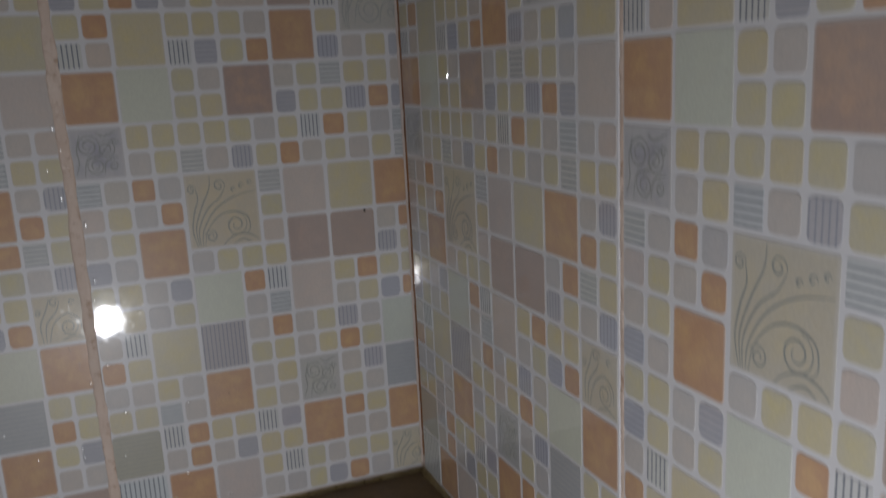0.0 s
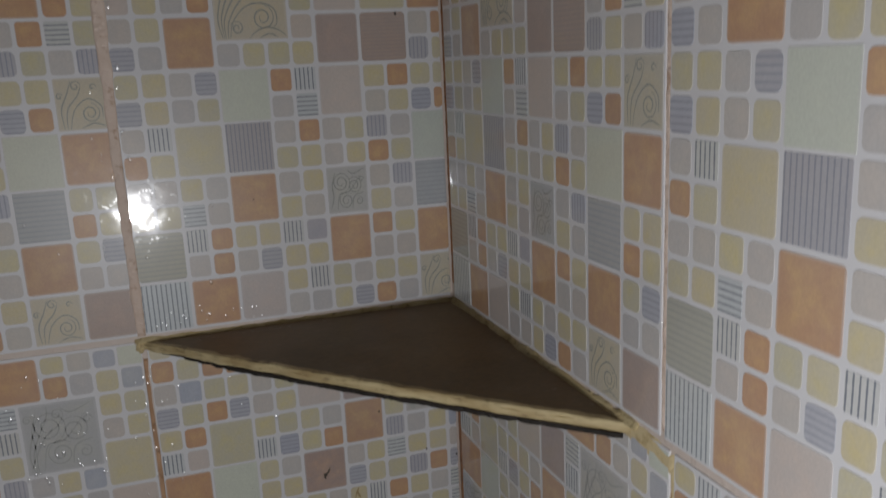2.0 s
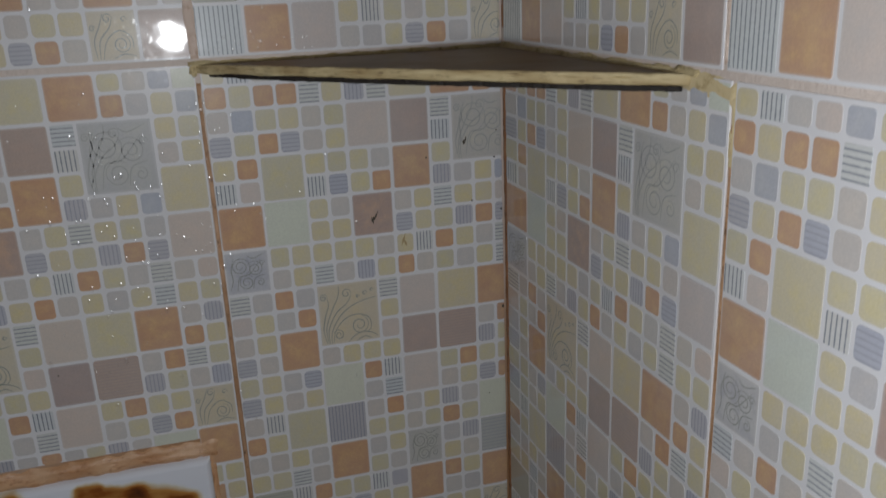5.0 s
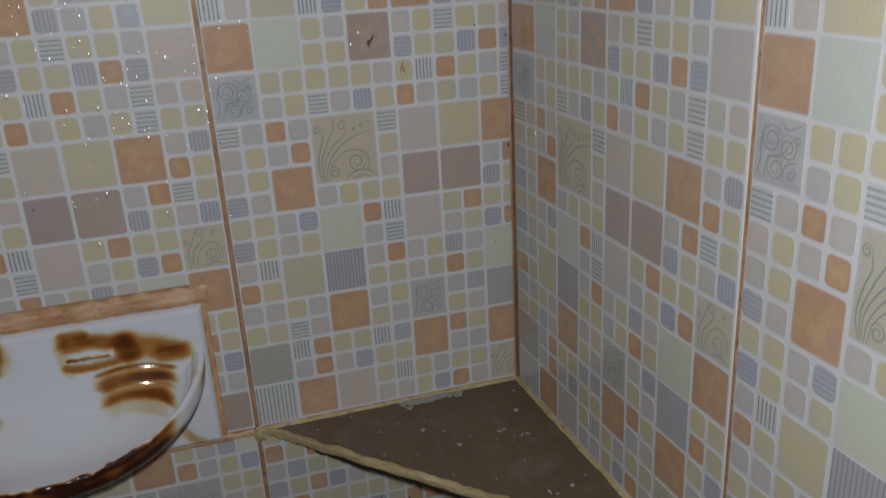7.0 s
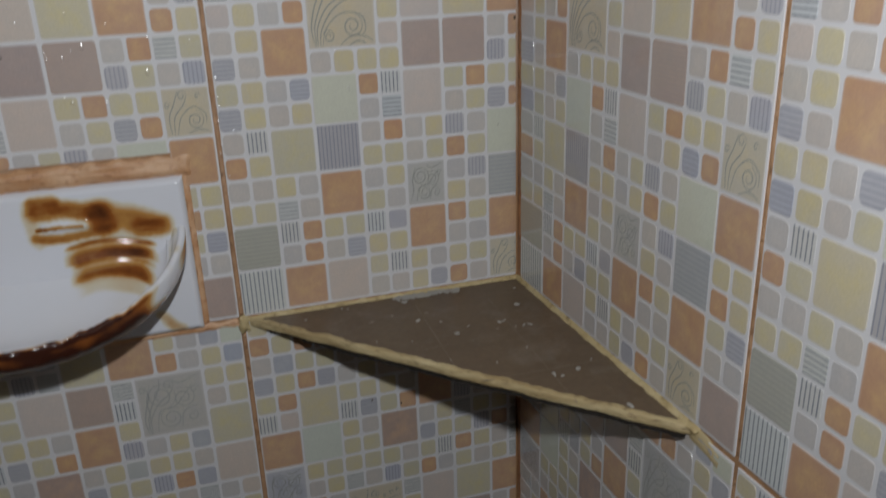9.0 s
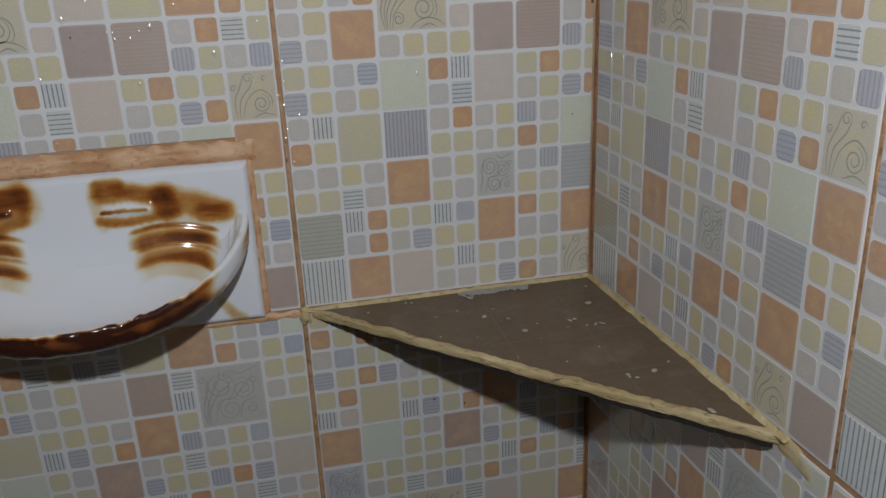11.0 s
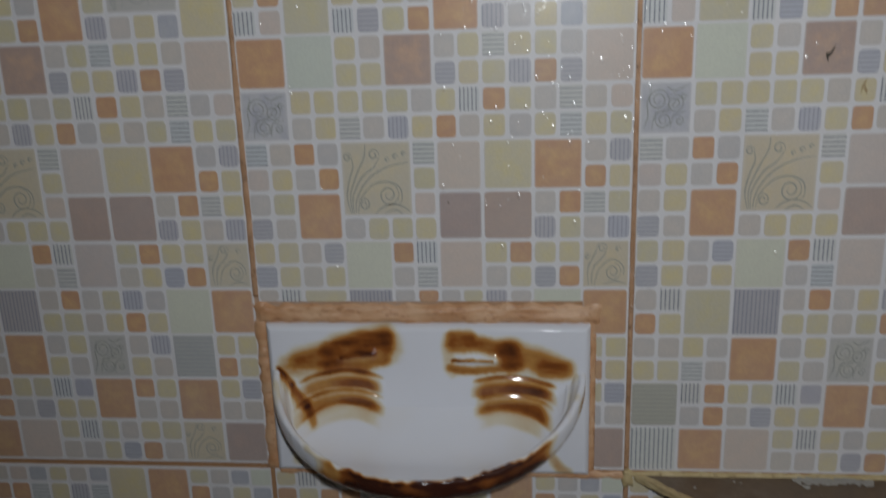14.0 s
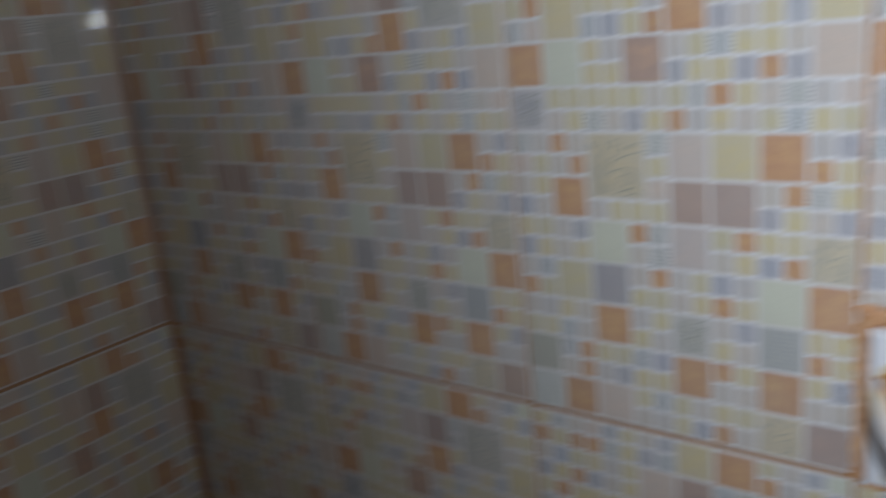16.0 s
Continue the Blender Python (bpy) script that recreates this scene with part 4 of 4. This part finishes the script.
for u, z0, z1, material, label in ((0.2650, 0.803, 1.190, BROWN, "rust-soaked cement in an upright tile joint"), (0.2645, 0.42, 0.790, BROWN, "rust-soaked cement in an upright tile joint"),
                                   (0.2571, 1.206, 1.596, PALE, "pale pinkish cement wiped over an upright tile joint")):
    bm = bmesh.new()
    half = 0.0015 if z1 == 1.190 else 0.0022
    smear(bm, u - half, u + half, z0, z1, 0.0005, u * 50 + z0, half * 0.65)
    bmesh.ops.recalc_face_normals(bm, faces=bm.faces)
    ob = new("joint_filling", mesh_of("joint_filling", bm, material))
    ob.data.shade_smooth()
    ob.matrix_world = wall_east.matrix_world.copy()
    tagged(ob, label, "grout", "joint fillings", "structure")
bm = bmesh.new()
smear(bm, 0.2622, 0.2672, 1.160, 1.194, 0.0008, 4.0, 0.0022)
bmesh.ops.recalc_face_normals(bm, faces=bm.faces)
ob = new("joint_filling", mesh_of("joint_filling", bm, WIPED))
ob.data.shade_smooth()
ob.matrix_world = wall_east.matrix_world.copy()
tagged(ob, "ochre cement run down the joint under the shelf tip", "grout", "joint fillings", "structure")
for u0, u1, z0, z1 in ((0.0006, 0.0062, 1.212, 2.38), (0.0006, 0.0078, 0.806, 1.192), (0.0006, 0.0078, 0.42, 0.790)):
    bm = bmesh.new()
    smear(bm, u0, u1, z0, z1, 0.0008, z0 * 7, 0.0014)
    bmesh.ops.recalc_face_normals(bm, faces=bm.faces)
    ob = new("joint_filling", mesh_of("joint_filling", bm, CORNER))
    ob.data.shade_smooth()
    ob.matrix_world = wall_east.matrix_world.copy()
    tagged(ob, "dark rust-brown cement in the corner between two walls", "grout", "joint fillings", "structure")
for z in (ZU, ZL):
    bm = bmesh.new()
    smear(bm, 0.224, 0.267 if z == ZU else 0.254, z - 0.0095, z + 0.0034, 0.0004, z * 9, 0.0030, 0.004)
    bmesh.ops.recalc_face_normals(bm, faces=bm.faces)
    ob = new("joint_filling", mesh_of("joint_filling", bm, WIPED))
    ob.data.shade_smooth()
    ob.matrix_world = wall_east.matrix_world.copy()
    tagged(ob, "ochre cement smeared beside the shelf tip", "grout", "joint fillings", "structure")

# ---- dabs of cement where the shelves' tips meet the joint ----
def blob(bm, at, size, seed, turn=0.0):
    r = bmesh.ops.create_icosphere(bm, subdivisions=3, radius=1.0)
    for v in r["verts"]:
        k = 1 + 0.45 * noise.noise(v.co * 1.8 + Vector((seed, 0, 0))) + 0.25 * noise.noise(v.co * 4.0 + Vector((0, seed, 0)))
        x, y, z = v.co.x * size[0] * k, v.co.y * size[1] * k, v.co.z * size[2] * k
        v.co = Vector((x * math.cos(turn) - y * math.sin(turn), x * math.sin(turn) + y * math.cos(turn), z)) + Vector(at)


for k, (at, size) in enumerate((((-0.2160, 0.0002, 1.1965), (0.0030, 0.0012, 0.0036)), ((-0.2135, 0.0002, 0.7960), (0.0046, 0.0018, 0.0070)))):
    bm = bmesh.new()
    blob(bm, at, size, k * 3.0)
    ob = new("cement_dab", mesh_of("cement_dab", bm, OCHRE))
    ob.data.shade_smooth()
    tagged(ob, "dab of ochre cement at the shelf tip and tile joint", "cement", "cement dabs", "structure")

# ---- pressed lines of the lower shelf's stoneware ----
WORN = plain("worn_line", (0.21, 0.165, 0.125), (0.15, 0.115, 0.085), 0.5, 120.0)
for x0, y0, x1, y1 in ((-0.036, -0.030, -0.038, -0.184), (-0.084, -0.1414, 0.001, -0.1428), (-0.100, -0.0890, 0.0, -0.0873), (-0.090, -0.020, -0.091, -0.118)):
    bm = bmesh.new()
    ax, ay = (0.0005, 0.0) if abs(x1 - x0) < abs(y1 - y0) else (0.0, 0.0005)
    pair = []
    for k in range(25):
        f = k / 24
        w = 0.6 + 0.5 * noise.noise((f * 9, x0 * 40, y0 * 40))
        pair.append([bm.verts.new((x0 + (x1 - x0) * f + g * ax * w, y0 + (y1 - y0) * f + g * ay * w, ZL + 0.00112)) for g in (1, -1)])
    for a, b in zip(pair, pair[1:]):
        bm.faces.new((a[0], a[1], b[1], b[0]))
    bmesh.ops.recalc_face_normals(bm, faces=bm.faces)
    part("pressed_line", bm, WORN, LOWER_SHELF, "faint paler line pressed into the stoneware")

# ---- dried cement and soap on the lower shelf ----
rs = random.Random(12)
bm = bmesh.new()
for _ in range(34):
    f, g = rs.random(), rs.random()
    if f + g > 0.93:
        f, g = 1 - f, 1 - g
    x, y = -0.205 * f, -0.222 * g
    if f + g > 0.95 or y > -0.006 or x > east_x(y) - 0.008:
        continue
    r = rs.choice((0.0004, 0.0005, 0.0007, 0.0011, 0.0013))
    blob(bm, (x, y, ZL + 0.0014), (r * rs.uniform(0.7, 2.6), r * rs.uniform(0.5, 1.6), 0.0004), rs.random() * 50, rs.uniform(0, math.pi))
for s in range(26):
    x = -0.102 + 0.050 * s / 25
    reach = 0.0035 + 0.0045 * max(noise.noise((s * 0.55, 3.0, 0.0)) + 0.25, 0)
    blob(bm, (x, -0.0025 - reach * rs.random(), ZL + 0.0014), (0.0022 * rs.uniform(0.6, 1.4), reach * rs.uniform(0.4, 0.9), 0.0003), rs.random() * 50, rs.uniform(-0.5, 0.5))
ob = new("dried_residue", mesh_of("dried_residue", bm, plain("chalky_residue", (0.46, 0.45, 0.42), (0.27, 0.25, 0.22), 0.7, 160.0)))
tagged(ob, "whitish dried soap and cement crumbs on the brown shelf", "residue", kind="stuff")

# ---- specks of mould and dirt on the tiles ----
SPECKS = [(-0.0312, 1.1327, 0.0013), (-0.0607, 1.1237, 0.0007), (-0.006, 1.1396, 0.0006), (-0.008, 1.1195, 0.0006), (-0.0263, 1.0874, 0.0007), (-0.003, 1.0785, 0.0008), (-0.1026, 1.082, 0.0011), (-0.0161, 0.9231, 0.0005), (-0.003, 0.9981, 0.0011), (-0.0323, 1.4021, 0.0009), (-0.1353, 1.2867, 0.0004), (-0.3331, 0.9941, 0.0006), (-0.1003, 0.706, 0.0008), (-0.1237, 0.7134, 0.0008)]
bm = bmesh.new()
for k, (x, z, r) in enumerate(SPECKS):
    blob(bm, (x, -0.0003, z), (r * 0.8, 0.0003, r * 1.2), k * 2.3)
    if r > 0.0012:
        blob(bm, (x + r, -0.0003, z + 1.8 * r), (r * 0.35, 0.00025, r * 1.3), k * 1.7)
for x, z, half, tilt in ((-0.1010, 1.0835, 0.0034, 0.5), (-0.1035, 1.0805, 0.0022, -0.3)):      # a wiped black smudge
    for k in range(7):
        f = k / 3 - 1
        blob(bm, (x + half * f * math.sin(tilt), -0.0003, z + half * f * math.cos(tilt)), (0.0006 * (1.2 - abs(f)), 0.00016, 0.0009), k * 3.1)
tagged(new("mould_specks", mesh_of("mould_specks", bm, MOULD)), "black specks of mould on glossy tiles", "mould", kind="stuff")

bm = bmesh.new()
for x, z, half, tilt in ((-0.0810, 1.0630, 0.0042, 0.35), (-0.0795, 1.0605, 0.0020, -0.4)):
    for k in range(7):
        f = k / 3 - 1
        blob(bm, (x + half * f * math.sin(tilt), -0.0003, z + half * f * math.cos(tilt)), (0.0007 * (1.2 - abs(f)), 0.00014, 0.0010), k * 2.7 + x)
tagged(new("rust_smudges", mesh_of("rust_smudges", bm, plain("dried_rust", (0.40, 0.29, 0.14), (0.33, 0.24, 0.13), 0.5, 200.0))), "small brown smudges of dried rust on glossy tiles", "stain", kind="stuff")

# ---- water drops on the wall round the soap dish ----
def drop(bm, at, right, up, out, wide, tall, bulge):
    """A clinging drop: a shallow lens on its wall, a little fuller below."""
    rings = []
    for k in range(1, 6):
        a = k / 5
        ring = []
        for n in range(14):
            t = 2 * math.pi * n / 14
            sag = 1.0 + 0.18 * max(-math.sin(t), 0)
            ring.append(bm.verts.new(at + right * (wide * a * math.cos(t)) + up * (tall * a * math.sin(t) * sag) + out * (bulge * (1 - a * a) - 0.00004)))
        rings.append(ring)
    peak = bm.verts.new(at + out * bulge)
    for n in range(14):
        m = (n + 1) % 14
        bm.faces.new((peak, rings[0][n], rings[0][m]))
        for c, d in zip(rings, rings[1:]):
            bm.faces.new((c[n], d[n], d[m], c[m]))


rs = random.Random(5)
bm = bmesh.new()
X, Y, Z = Vector((1, 0, 0)), Vector((0, -1, 0)), Vector((0, 0, 1))
for k in range(270):
    if k < 150:
        x, z = rs.gauss(-0.272, 0.042), rs.gauss(1.10, 0.075)
    elif k < 215:
        x, z = rs.uniform(-0.46, -0.10), rs.uniform(0.93, 1.30)
    else:
        x, z = rs.gauss(-0.217, 0.006), rs.uniform(0.90, 1.50)
    if (-0.47 < x < -0.23 and z < 0.93) or abs(z - ZU) < 0.012:
        continue
    r = rs.choice((0.0008, 0.0010, 0.0013, 0.0017))
    drop(bm, Vector((x, -CHIP_UP, z)), X, Z, Y, r * rs.uniform(0.7, 1.0), r * rs.uniform(1.0, 1.5), r * rs.uniform(0.18, 0.30))
for k in range(40):                 # a few by and on the upper shelf
    r = rs.choice((0.0007, 0.0009, 0.0012))
    x = rs.uniform(-0.207, -0.130)
    if k < 22:
        drop(bm, Vector((x, -CHIP_UP, ZU + rs.uniform(0.005, 0.020))), X, Z, Y, r, r * 1.4, r * 0.26)
    else:
        y = -0.006 - rs.random() * max(x + 0.150, 0.012) * 0.9 * 0.6
        drop(bm, Vector((x + 0.015, y, ZU)), X, Y, Z, r, r, r * 0.3)
ob = new("water_drops", mesh_of("water_drops", bm, WATER))
ob.data.shade_smooth()
ob.visible_shadow = False
tagged(ob, "small clear water drops clinging to glossy wall tiles", "water", kind="stuff")
